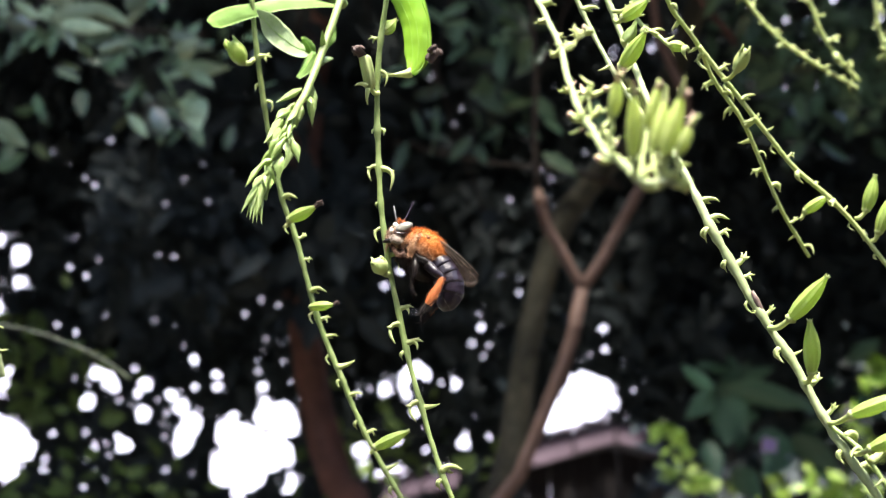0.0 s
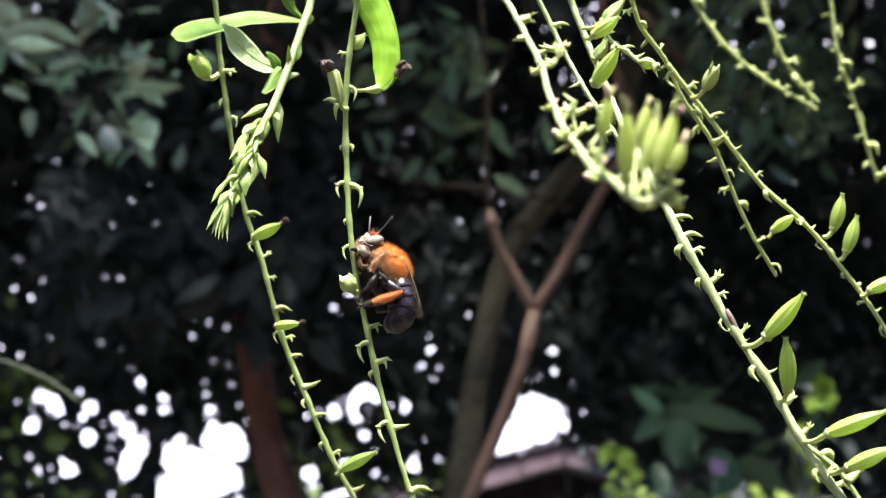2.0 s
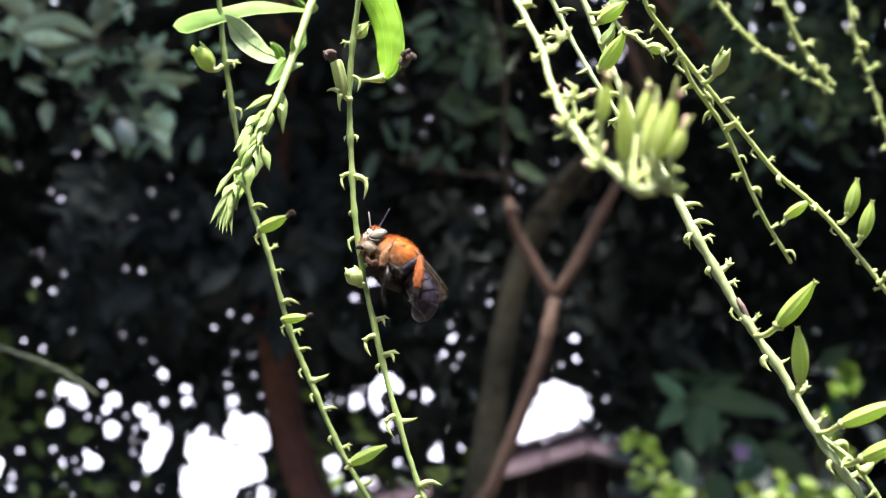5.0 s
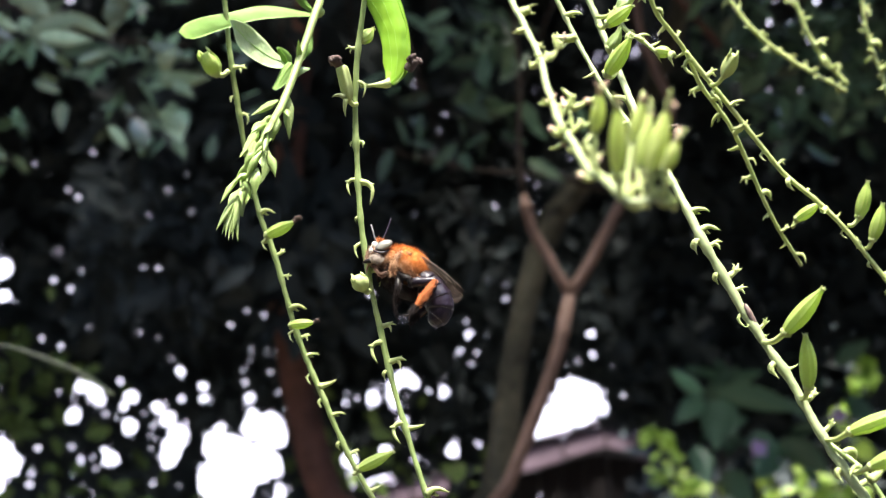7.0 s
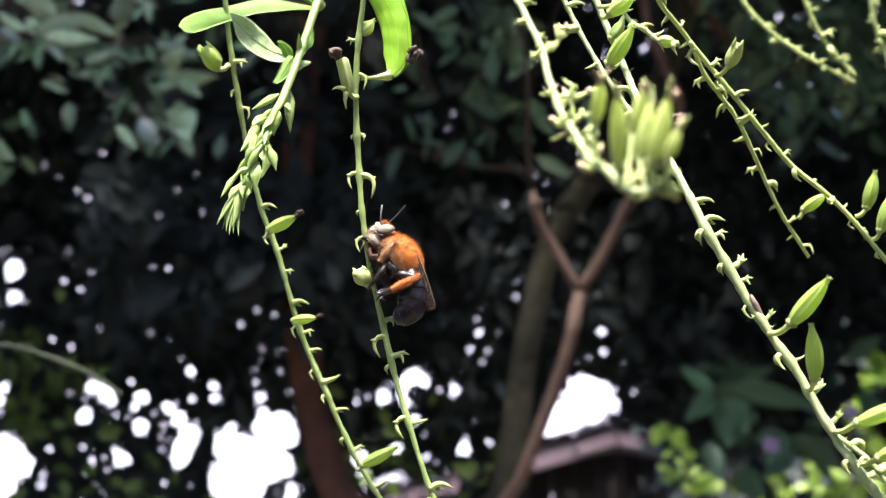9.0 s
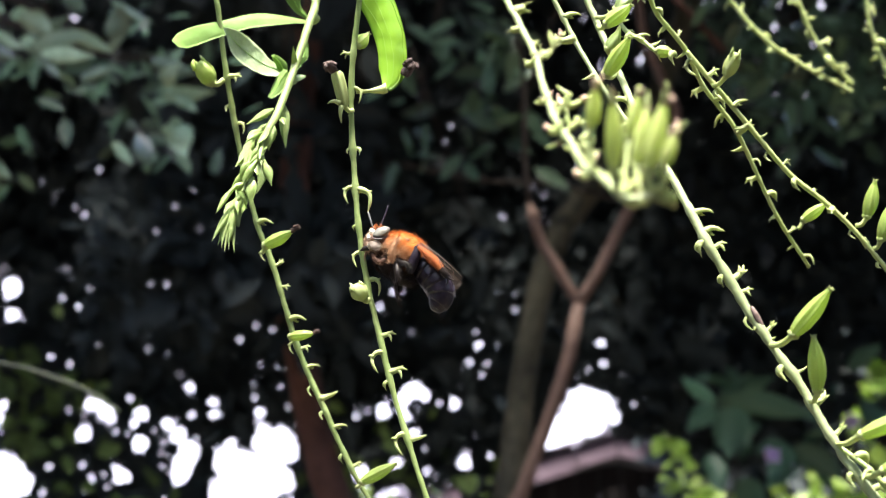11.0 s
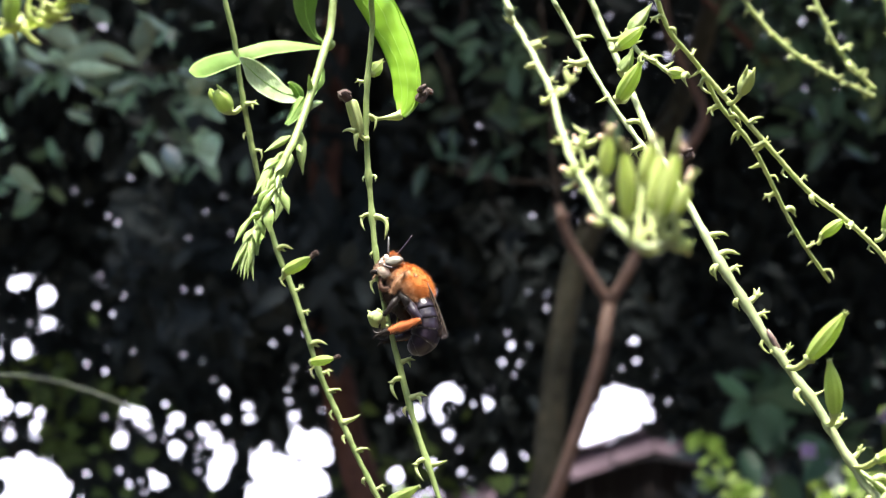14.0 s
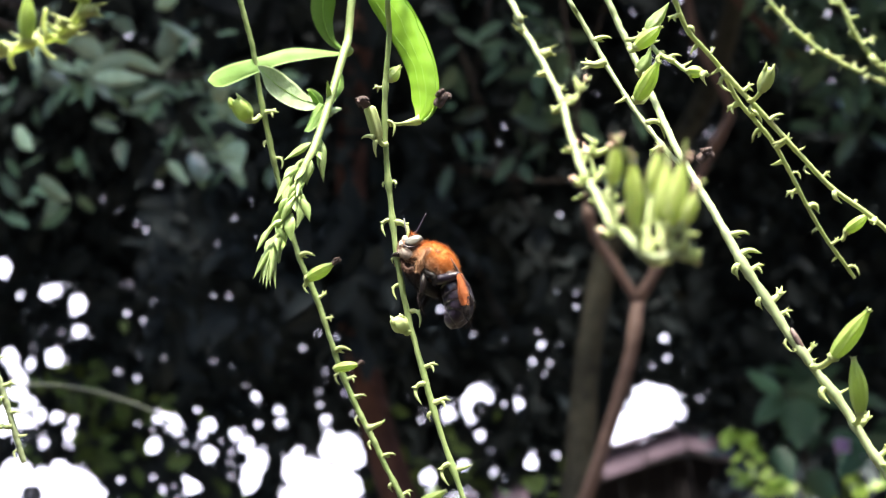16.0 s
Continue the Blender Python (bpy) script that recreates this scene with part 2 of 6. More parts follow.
def leaf_field(n, place, size, seed, hang=0.6, narrow=0.45, gaps=None, cup=0.15, plane=None):
    """Many small folded leaves as one shape. place(r, n) gives their roots, size(r, n) their lengths; gaps are openings
    (x, z, radius) in an upright plane that the leaves leave free, as seen from the camera's first position."""
    r = rng(seed)
    root = place(r, n)
    length = size(r, len(root))
    way = r.normal(size=(len(root), 3))
    way[:, 2] -= hang * 1.5
    way[:, 1] *= 0.5
    way /= np.linalg.norm(way, axis=1)[:, None]
    flat = r.normal(size=(len(root), 3)) * 0.55 + np.array([0, -1, 0.45])
    side = np.cross(way, flat)
    side /= np.linalg.norm(side, axis=1)[:, None] + 1e-9
    up = np.cross(side, way)
    half = length * narrow * 0.5
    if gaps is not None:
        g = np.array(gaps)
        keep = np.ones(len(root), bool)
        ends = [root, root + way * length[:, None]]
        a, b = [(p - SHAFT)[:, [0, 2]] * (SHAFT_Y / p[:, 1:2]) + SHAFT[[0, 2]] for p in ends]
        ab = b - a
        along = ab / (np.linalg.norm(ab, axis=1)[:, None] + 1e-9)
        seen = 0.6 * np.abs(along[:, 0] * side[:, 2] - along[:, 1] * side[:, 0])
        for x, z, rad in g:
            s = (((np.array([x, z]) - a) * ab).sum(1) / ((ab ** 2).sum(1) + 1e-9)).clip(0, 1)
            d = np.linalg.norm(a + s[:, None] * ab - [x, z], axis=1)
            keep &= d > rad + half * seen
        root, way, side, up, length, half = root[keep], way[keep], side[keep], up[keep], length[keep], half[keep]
    L, h = length[:, None], half[:, None]
    pts = [root, root + 0.3 * L * way + h * 0.9 * side + cup * h * up, root + 0.65 * L * way + h * 0.75 * side + cup * h * up, root + L * way,
           root + 0.65 * L * way - h * 0.75 * side + cup * h * up, root + 0.3 * L * way - h * 0.9 * side + cup * h * up]
    verts = np.stack(pts, 1).reshape(-1, 3)
    k = np.arange(len(root))[:, None] * 6
    faces = np.concatenate([k + [0, 1, 2, 3], k + [0, 3, 4, 5]]).tolist()
    return verts.tolist(), faces


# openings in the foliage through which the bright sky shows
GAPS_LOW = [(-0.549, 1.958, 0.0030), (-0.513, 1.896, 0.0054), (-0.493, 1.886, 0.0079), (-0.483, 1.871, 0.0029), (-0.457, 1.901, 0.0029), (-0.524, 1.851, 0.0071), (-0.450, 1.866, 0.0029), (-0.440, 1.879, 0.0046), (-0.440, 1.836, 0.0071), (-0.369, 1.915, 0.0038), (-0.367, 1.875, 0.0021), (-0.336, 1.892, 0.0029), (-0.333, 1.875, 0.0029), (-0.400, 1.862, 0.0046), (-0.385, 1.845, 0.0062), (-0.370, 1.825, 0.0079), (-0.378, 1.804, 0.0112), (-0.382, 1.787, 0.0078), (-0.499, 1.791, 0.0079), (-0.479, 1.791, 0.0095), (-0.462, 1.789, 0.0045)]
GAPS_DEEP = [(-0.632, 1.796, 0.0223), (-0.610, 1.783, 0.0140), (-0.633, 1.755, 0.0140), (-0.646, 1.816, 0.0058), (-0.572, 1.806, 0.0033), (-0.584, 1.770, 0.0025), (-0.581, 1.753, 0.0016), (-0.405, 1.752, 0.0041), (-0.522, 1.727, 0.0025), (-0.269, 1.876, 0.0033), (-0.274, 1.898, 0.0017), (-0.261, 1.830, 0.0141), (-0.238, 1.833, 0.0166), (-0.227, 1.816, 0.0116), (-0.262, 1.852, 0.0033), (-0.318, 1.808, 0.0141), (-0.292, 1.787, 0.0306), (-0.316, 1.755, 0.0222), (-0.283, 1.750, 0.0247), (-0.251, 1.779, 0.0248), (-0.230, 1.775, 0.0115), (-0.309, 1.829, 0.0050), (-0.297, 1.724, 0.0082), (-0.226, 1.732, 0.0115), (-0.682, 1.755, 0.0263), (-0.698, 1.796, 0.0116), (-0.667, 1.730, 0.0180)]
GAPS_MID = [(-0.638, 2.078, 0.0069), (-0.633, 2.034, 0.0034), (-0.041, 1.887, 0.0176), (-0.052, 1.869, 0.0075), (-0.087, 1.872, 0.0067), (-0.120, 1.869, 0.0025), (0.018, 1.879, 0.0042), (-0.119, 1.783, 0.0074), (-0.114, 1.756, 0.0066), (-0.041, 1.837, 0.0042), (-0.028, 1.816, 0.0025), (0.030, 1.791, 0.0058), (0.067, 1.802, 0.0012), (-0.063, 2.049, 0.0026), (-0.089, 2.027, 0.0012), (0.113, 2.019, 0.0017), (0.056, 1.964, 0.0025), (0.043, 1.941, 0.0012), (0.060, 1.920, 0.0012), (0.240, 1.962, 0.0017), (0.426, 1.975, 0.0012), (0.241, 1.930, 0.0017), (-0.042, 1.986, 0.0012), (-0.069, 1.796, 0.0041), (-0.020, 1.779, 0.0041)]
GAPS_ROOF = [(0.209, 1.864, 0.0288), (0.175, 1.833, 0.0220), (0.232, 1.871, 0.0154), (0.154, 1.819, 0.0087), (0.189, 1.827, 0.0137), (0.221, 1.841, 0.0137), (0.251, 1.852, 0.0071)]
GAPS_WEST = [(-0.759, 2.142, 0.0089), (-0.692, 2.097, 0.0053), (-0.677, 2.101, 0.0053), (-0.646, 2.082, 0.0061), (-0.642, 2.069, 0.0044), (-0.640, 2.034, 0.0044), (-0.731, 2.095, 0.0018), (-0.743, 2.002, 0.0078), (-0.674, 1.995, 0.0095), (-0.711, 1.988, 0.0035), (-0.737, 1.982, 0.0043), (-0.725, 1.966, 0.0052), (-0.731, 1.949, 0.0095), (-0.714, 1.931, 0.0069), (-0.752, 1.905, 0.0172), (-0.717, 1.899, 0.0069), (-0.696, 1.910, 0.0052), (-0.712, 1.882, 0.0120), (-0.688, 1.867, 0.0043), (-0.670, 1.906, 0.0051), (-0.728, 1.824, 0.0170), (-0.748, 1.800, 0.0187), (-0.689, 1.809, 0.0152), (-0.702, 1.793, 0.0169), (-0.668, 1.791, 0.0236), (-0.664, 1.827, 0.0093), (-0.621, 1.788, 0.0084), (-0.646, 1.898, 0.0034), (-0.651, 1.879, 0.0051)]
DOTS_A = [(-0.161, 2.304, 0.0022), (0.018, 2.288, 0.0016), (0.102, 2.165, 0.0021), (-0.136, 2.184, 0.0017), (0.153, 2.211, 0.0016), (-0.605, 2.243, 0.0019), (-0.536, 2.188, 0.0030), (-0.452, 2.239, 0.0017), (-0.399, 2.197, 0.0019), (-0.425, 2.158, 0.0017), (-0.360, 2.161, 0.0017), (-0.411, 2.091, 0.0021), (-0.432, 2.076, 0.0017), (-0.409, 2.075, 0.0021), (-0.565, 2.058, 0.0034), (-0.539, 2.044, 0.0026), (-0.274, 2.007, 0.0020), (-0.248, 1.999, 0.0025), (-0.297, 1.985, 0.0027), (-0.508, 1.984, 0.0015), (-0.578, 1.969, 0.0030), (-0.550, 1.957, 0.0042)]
DOTS_B = [(-0.404, 1.966, 0.0020), (-0.386, 1.953, 0.0025), (-0.385, 1.938, 0.0025), (-0.274, 1.898, 0.0025), (-0.225, 1.882, 0.0018), (-0.109, 1.873, 0.0020), (0.054, 1.985, 0.0017), (0.069, 1.937, 0.0020), (0.219, 1.923, 0.0020), (0.282, 1.870, 0.0022), (0.567, 2.115, 0.0017), (0.446, 2.093, 0.0019), (0.368, 1.958, 0.0019), (0.380, 2.057, 0.0014), (-0.573, 1.806, 0.0033), (-0.525, 1.808, 0.0025), (-0.478, 1.855, 0.0025), (-0.459, 1.903, 0.0034), (-0.409, 1.802, 0.0025), (-0.404, 1.753, 0.0033), (-0.522, 1.728, 0.0025), (-0.367, 1.875, 0.0042), (-0.003, 1.881, 0.0025), (-0.443, 2.213, 0.0014)]


def stray_dots(seed):
    """Pinholes between the leaves, more of them low down."""
    r = rng(seed)
    x = r.uniform(-0.95, 0.1, 34)
    z = 1.66 + 0.42 * r.uniform(0, 1, 34) ** 1.7
    return [(a, b, c) for a, b, c in zip(x, z, r.uniform(0.0012, 0.0026, 34))]


def pinhole_leaves(dots, seed):
    """Seven overlapping small leaves round each pinhole, which leave only that opening between their edges."""
    r = rng(seed)
    verts, faces = [], []
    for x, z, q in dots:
        # the ring sits on the line from the camera's first position
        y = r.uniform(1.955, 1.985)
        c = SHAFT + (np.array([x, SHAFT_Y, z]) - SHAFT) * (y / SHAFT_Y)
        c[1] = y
        turn = r.uniform(0, 2 * np.pi)
        for k in range(7):
            a = turn + 2 * np.pi * k / 7 + r.normal() * 0.06
            out, along = np.array([np.cos(a), 0, np.sin(a)]), np.array([-np.sin(a), 0, np.cos(a)])
            half, long = r.uniform(0.006, 0.008), r.uniform(0.013, 0.018)
            m = c + out * (q * r.uniform(0.9, 1.15) + half) + np.array([0, r.uniform(-0.004, 0.004), 0])
            n = len(verts)
            for u, w in ((-1, 0), (-0.45, -0.9), (0.25, -1.0), (1, 0), (0.25, 0.9), (-0.45, 1.0)):
                verts.append(tuple(m + long * u * along + half * w * out + np.array([0, 0.002 * abs(w), 0])))
            faces += [(n, n + 1, n + 2, n + 3), (n, n + 3, n + 4, n + 5)]
    return verts, faces


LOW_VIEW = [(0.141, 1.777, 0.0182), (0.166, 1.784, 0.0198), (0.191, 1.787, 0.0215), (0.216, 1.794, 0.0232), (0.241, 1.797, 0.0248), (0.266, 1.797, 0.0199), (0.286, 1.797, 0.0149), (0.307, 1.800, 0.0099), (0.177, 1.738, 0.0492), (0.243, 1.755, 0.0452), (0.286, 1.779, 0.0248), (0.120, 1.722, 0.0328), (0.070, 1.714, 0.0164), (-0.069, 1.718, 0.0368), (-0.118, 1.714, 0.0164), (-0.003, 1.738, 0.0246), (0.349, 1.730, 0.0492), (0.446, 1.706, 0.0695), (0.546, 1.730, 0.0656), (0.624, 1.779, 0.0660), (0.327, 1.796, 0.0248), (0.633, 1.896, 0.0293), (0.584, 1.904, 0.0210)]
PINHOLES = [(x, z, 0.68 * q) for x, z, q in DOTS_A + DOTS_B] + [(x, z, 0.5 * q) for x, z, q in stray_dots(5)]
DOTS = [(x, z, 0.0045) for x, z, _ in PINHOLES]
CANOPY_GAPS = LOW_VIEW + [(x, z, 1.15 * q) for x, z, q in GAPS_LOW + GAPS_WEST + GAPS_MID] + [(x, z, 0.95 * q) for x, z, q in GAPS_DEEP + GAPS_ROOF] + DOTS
LINES = dict(
    red_trunk=[(-0.1017, 1.7500, 1.6028), (-0.1229, 1.7500, 1.6794), (-0.1434, 1.7500, 1.7361), (-0.1631, 1.7500, 1.8085), (-0.1760, 1.7500, 1.8824), (-0.1891, 1.7500, 1.9580), (-0.1949, 1.7500, 2.0352), (-0.1895, 1.7500, 2.1142), (-0.1840, 1.7500, 2.1950), (-0.1752, 1.7500, 2.3112), (-0.1633, 1.7500, 2.4839)],
    grey_trunk=[(0.0412, 1.5500, 1.5907), (0.0607, 1.5500, 1.6646), (0.0808, 1.5500, 1.7403), (0.0915, 1.5500, 1.8181), (0.1057, 1.5500, 1.8844), (0.1234, 1.5500, 1.9522), (0.1480, 1.5500, 2.0076), (0.1793, 1.5500, 2.0497), (0.2215, 1.5500, 2.0996), (0.2721, 1.5500, 2.1723), (0.3352, 1.5500, 2.3305)],
    fork_stem=[(0.0432, 1.4055, 1.5980), (0.0630, 1.3908, 1.6528), (0.0886, 1.3746, 1.7131), (0.1141, 1.3584, 1.7735), (0.1312, 1.3452, 1.8228), (0.1397, 1.3335, 1.8667)],
    fork_left=[(0.1397, 1.3335, 1.8667), (0.1226, 1.3254, 1.8969), (0.1028, 1.3158, 1.9325), (0.0943, 1.3056, 1.9709), (0.0914, 1.2938, 2.0148), (0.0931, 1.2806, 2.0641), (0.0886, 1.2615, 2.1354), (0.0829, 1.2438, 2.2012)],
    fork_right=[(0.1397, 1.3335, 1.8667), (0.1595, 1.3261, 1.8941), (0.1794, 1.3166, 1.9298), (0.1993, 1.3070, 1.9654), (0.2220, 1.2967, 2.0038), (0.2447, 1.2864, 2.0422), (0.2305, 1.2762, 2.0806), (0.2135, 1.2644, 2.1245), (0.2078, 1.2468, 2.1903)],
    twig_high=[(0.3394, 1.3957, 2.1369), (0.3146, 1.3876, 2.1670), (0.2897, 1.3804, 2.1940), (0.2586, 1.3715, 2.2270)],
    twig_low=[(0.2095, 1.5264, 2.0352), (0.1432, 1.5213, 2.0544), (0.0637, 1.5196, 2.0608), (-0.0027, 1.5162, 2.0736), (-0.0557, 1.5127, 2.0864)],
)


def canopy_place(r, n):
    x = np.clip(r.normal(0.05, 0.75, n), -1.0 - 0.5 * r.uniform(0, 1, n) ** 2, 0.85 + 0.1 * r.uniform(0, 1, n) ** 2)
    x = np.where(r.uniform(0, 1, n) < 0.6, r.uniform(-1.15, 0.9, n), x)
    lump = 0.22 + 0.12 * np.sin(3.1 * x + 1.0) + 0.08 * np.sin(7.3 * x)
    z = r.uniform(1.45, 3.0, n) + 0.1 * np.sin(5 * x)
    return np.stack([x, 1.95 + lump * r.uniform(0, 1, n) ** 1.4 * (1 + 0.6 * np.sin(4.0 * z + 2 * x)), z], 1)


def thicket_place(r, n):
    return np.stack([r.uniform(-1.1, 1.0, n), r.uniform(1.97, 2.1, n), r.uniform(1.5, 2.4, n)], 1)


def low_place(r, n):
    return np.stack([r.uniform(-1.0, 0.35, n), r.uniform(1.98, 2.06, n), 1.5 + 0.95 * r.uniform(0, 1, n) ** 1.3], 1)


def hedge_right(r, n):
    return np.stack([(x := r.uniform(0.56, 2.6, n)), 3.25 + 0.22 * r.normal(size=n), r.uniform(1.0, 1.0, n) * (1.2 + (1.4 + 0.25 * np.sin(4 * x) + 0.15 * np.sin(9 * x)) * r.uniform(0, 1, n))], 1)


def overhead_place(r, n):
    # unseen leaves overhead, spread to keep sky and sun off the foliage
    x0 = r.uniform(-3.4, 3.4, n)
    x, y = x0, np.where(x0 > -0.05, 0.42, 0.52) + np.where(x0 > 0.25, 1.4, 2.05) * r.uniform(0, 1, n)
    dome = 0.35 + 0.75 * np.sqrt(np.clip(1 - (x / 3.6) ** 2 - ((y - 1.6) / 1.6) ** 2, 0, 1)) + 0.12 * np.sin(3.7 * x) * np.sin(4.1 * y)
    low = np.where(x0 > -0.05, np.minimum(2.42, 1.92 + 0.52 * y), 2.42)  # lower at its front, above the view, to shade the leaves behind
    return np.stack([x, y, low + dome * r.uniform(0, 1, n)], 1)


def garden_tree():
    tree = thing("tree", LINES["red_trunk"][0][:2] + (0.0,), "leafy garden tree with a dark dense crown and red-brown trunk", "tree")
    low = LINES["red_trunk"][0]
    line = smooth_line([(low[0] + 0.1, low[1], 0.0), (low[0] + 0.06, low[1], 0.6)] + LINES["red_trunk"] + [(-0.25, 1.8, 2.9)], 60)
    part("trunk", tube(line, np.linspace(0.028, 0.017, 60), 14, 0.05, 1), BARK_RED, tree, "red-brown trunk")
    small = lambda r, n: r.uniform(0.018, 0.06, n)
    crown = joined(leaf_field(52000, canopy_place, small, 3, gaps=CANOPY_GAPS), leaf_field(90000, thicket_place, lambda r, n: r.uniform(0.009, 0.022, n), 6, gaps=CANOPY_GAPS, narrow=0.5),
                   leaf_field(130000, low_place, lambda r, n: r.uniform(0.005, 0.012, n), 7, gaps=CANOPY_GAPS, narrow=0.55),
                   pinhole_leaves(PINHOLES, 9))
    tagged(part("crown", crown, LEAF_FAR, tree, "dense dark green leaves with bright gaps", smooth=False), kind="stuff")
    # sprays added before the trunk in place of the shade on it
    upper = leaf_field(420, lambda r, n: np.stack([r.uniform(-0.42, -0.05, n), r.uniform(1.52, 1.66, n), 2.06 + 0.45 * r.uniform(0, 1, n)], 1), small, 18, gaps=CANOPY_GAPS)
    tagged(part("high_sprays", upper, LEAF_FAR, tree, "dark leaf sprays added to dim the upper trunk", smooth=False), kind="stuff")
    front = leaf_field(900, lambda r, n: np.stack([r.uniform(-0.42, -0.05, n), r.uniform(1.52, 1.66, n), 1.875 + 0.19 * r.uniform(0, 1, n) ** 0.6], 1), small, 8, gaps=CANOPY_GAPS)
    tagged(part("low_sprays", front, LEAF_FAR, tree, "dark leaf sprays added to dim the trunk", smooth=False), kind="stuff")
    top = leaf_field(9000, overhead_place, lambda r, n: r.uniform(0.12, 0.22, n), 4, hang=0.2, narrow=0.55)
    tagged(part("shading_crown", top, LEAF_FAR, tree, "unseen dark leaves overhead, added to block light", smooth=False), kind="stuff")
    for k in range(9):
        r = rng(40 + k)
        a = np.array([r.uniform(-0.9, 0.9), 2.0, r.uniform(2.0, 2.5)])
        b = a + [r.uniform(-0.5, 0.5), 0.1, r.uniform(-0.25, 0.4)]
        mid = (a + b) / 2 + r.normal(size=3) * [0.05, 0.02, 0.05]
        part("branch", tube(smooth_line([a, mid, b], 12), np.linspace(0.008, 0.003, 12), 6), BARK_GREY, tree)
    return tree


garden_tree()


def young_tree():
    low = LINES["grey_trunk"][0]
    tree = thing("tree", (low[0] - 0.1, low[1], 0.0), "slender grey-brown tree trunk leaning under the crown", "tree")
    line = smooth_line([(low[0] - 0.12, low[1], 0.0), (low[0] - 0.06, low[1], 0.6)] + LINES["grey_trunk"], 60)
    part("trunk", tube(line[:36], np.linspace(0.023, 0.018, 36), 14, 0.04, 2), BARK_GREY, tree)
    part("limb", tube(line[35:], np.linspace(0.0175, 0.013, 25), 12, 0.05, 3), BARK_GREY, tree)
    return tree


young_tree()


def forked_sapling():
    low = LINES["fork_stem"][0]
    tree = thing("sapling", (low[0] - 0.1, low[1], 0.0), "thin forked sapling with smooth pinkish tan bark", "sapling")
    line = smooth_line([(low[0] - 0.15, low[1], 0.0), (low[0] - 0.08, low[1], 0.7)] + LINES["fork_stem"], 40)
    part("stem", tube(line, np.linspace(0.011, 0.0068, 40), 10, 0.03, 3), BARK_TAN, tree)
    part("limb", tube(smooth_line(LINES["fork_left"], 30)[:10], np.r_[np.linspace(0.0056, 0.0050, 9), np.linspace(0.0030, 0.0018, 21)][:10], 8, 0.06, 4), BARK_TAN, tree)
    # same limb in darker bark: the shade on it is put into the colour
    part("twig", tube(smooth_line(LINES["fork_left"], 30)[9:], np.linspace(0.0030, 0.0018, 21), 7, 0.06, 6), BARK_DARK, tree, "thin upper twig, its dark tone standing for shade")
    part("knot", lathe([(-0.006, 0.003), (-0.003, 0.0062), (0.002, 0.0068), (0.006, 0.003)], 10, 3, 0.15), BARK_TAN, tree, "pale swollen knot", at=Matrix.Translation(smooth_line(LINES["fork_left"], 30)[8]))
    part("limb", tube(smooth_line(LINES["fork_right"], 30), np.linspace(0.0060, 0.0042, 30), 8, 0.06, 5), BARK_TAN, tree)
    part("twig", tube(smooth_line(LINES["twig_high"], 12), np.linspace(0.0045, 0.003, 12), 6), BARK_RED, tree)
    part("twig", tube(smooth_line(LINES["twig_low"], 14), np.linspace(0.003, 0.0015, 14), 6), BARK_DARK, tree)
    return tree


forked_sapling()


def spray_bush(name, centres, n, size, seed, mat, label, base, narrow=0.42, spread=0.07, hang=0.35, gaps=None):
    """A leafy branch: leaves in clumps round the given centres, on thin twigs that grow from base."""
    bush = thing(name, base, label, "bush")
    c = np.array(centres)

    def place(r, k):
        return c[r.integers(0, len(c), k)] + r.normal(size=(k, 3)) * [spread, spread * 0.8, spread * 0.8]

    tagged(part("leaves", leaf_field(n, place, lambda r, k: r.uniform(size[0], size[1], k), seed, hang=hang, narrow=narrow, gaps=gaps), mat, bush, smooth=False), kind="stuff")
    for k, p in enumerate(centres[::3]):
        mid = (np.array(base) * 0.3 + np.array(p) * 0.7) + rng(seed + k).normal(size=3) * 0.03
        part("twig", tube(smooth_line([base, mid, p], 14), np.linspace(0.004, 0.0015, 14), 6), BARK_DARK, bush)
    return bush


def leaf_ovals(bush, rows, mat, fold=0.2):
    """Single large leaves, each from its base to its tip, with its half width."""
    for k, (a, b, w) in enumerate(rows):
        r = rng(900 + k)
        run = smooth_line([a, (np.array(a) + b) / 2 + r.normal(size=3) * 0.0015, b], 12)
        s = np.linspace(0, 1, 12)
        shape = (np.sin(np.pi * (0.03 + 0.95 * s) ** r.uniform(0.65, 0.95)) ** 0.9 + 0.03) * (1 - 0.45 * s ** 3)
        part("leaf", blade(run, w * shape, fold, (r.uniform(-30, 5), r.uniform(-30, 15)), 0.0004, (0, 1, 0.2), 6), mat, bush)


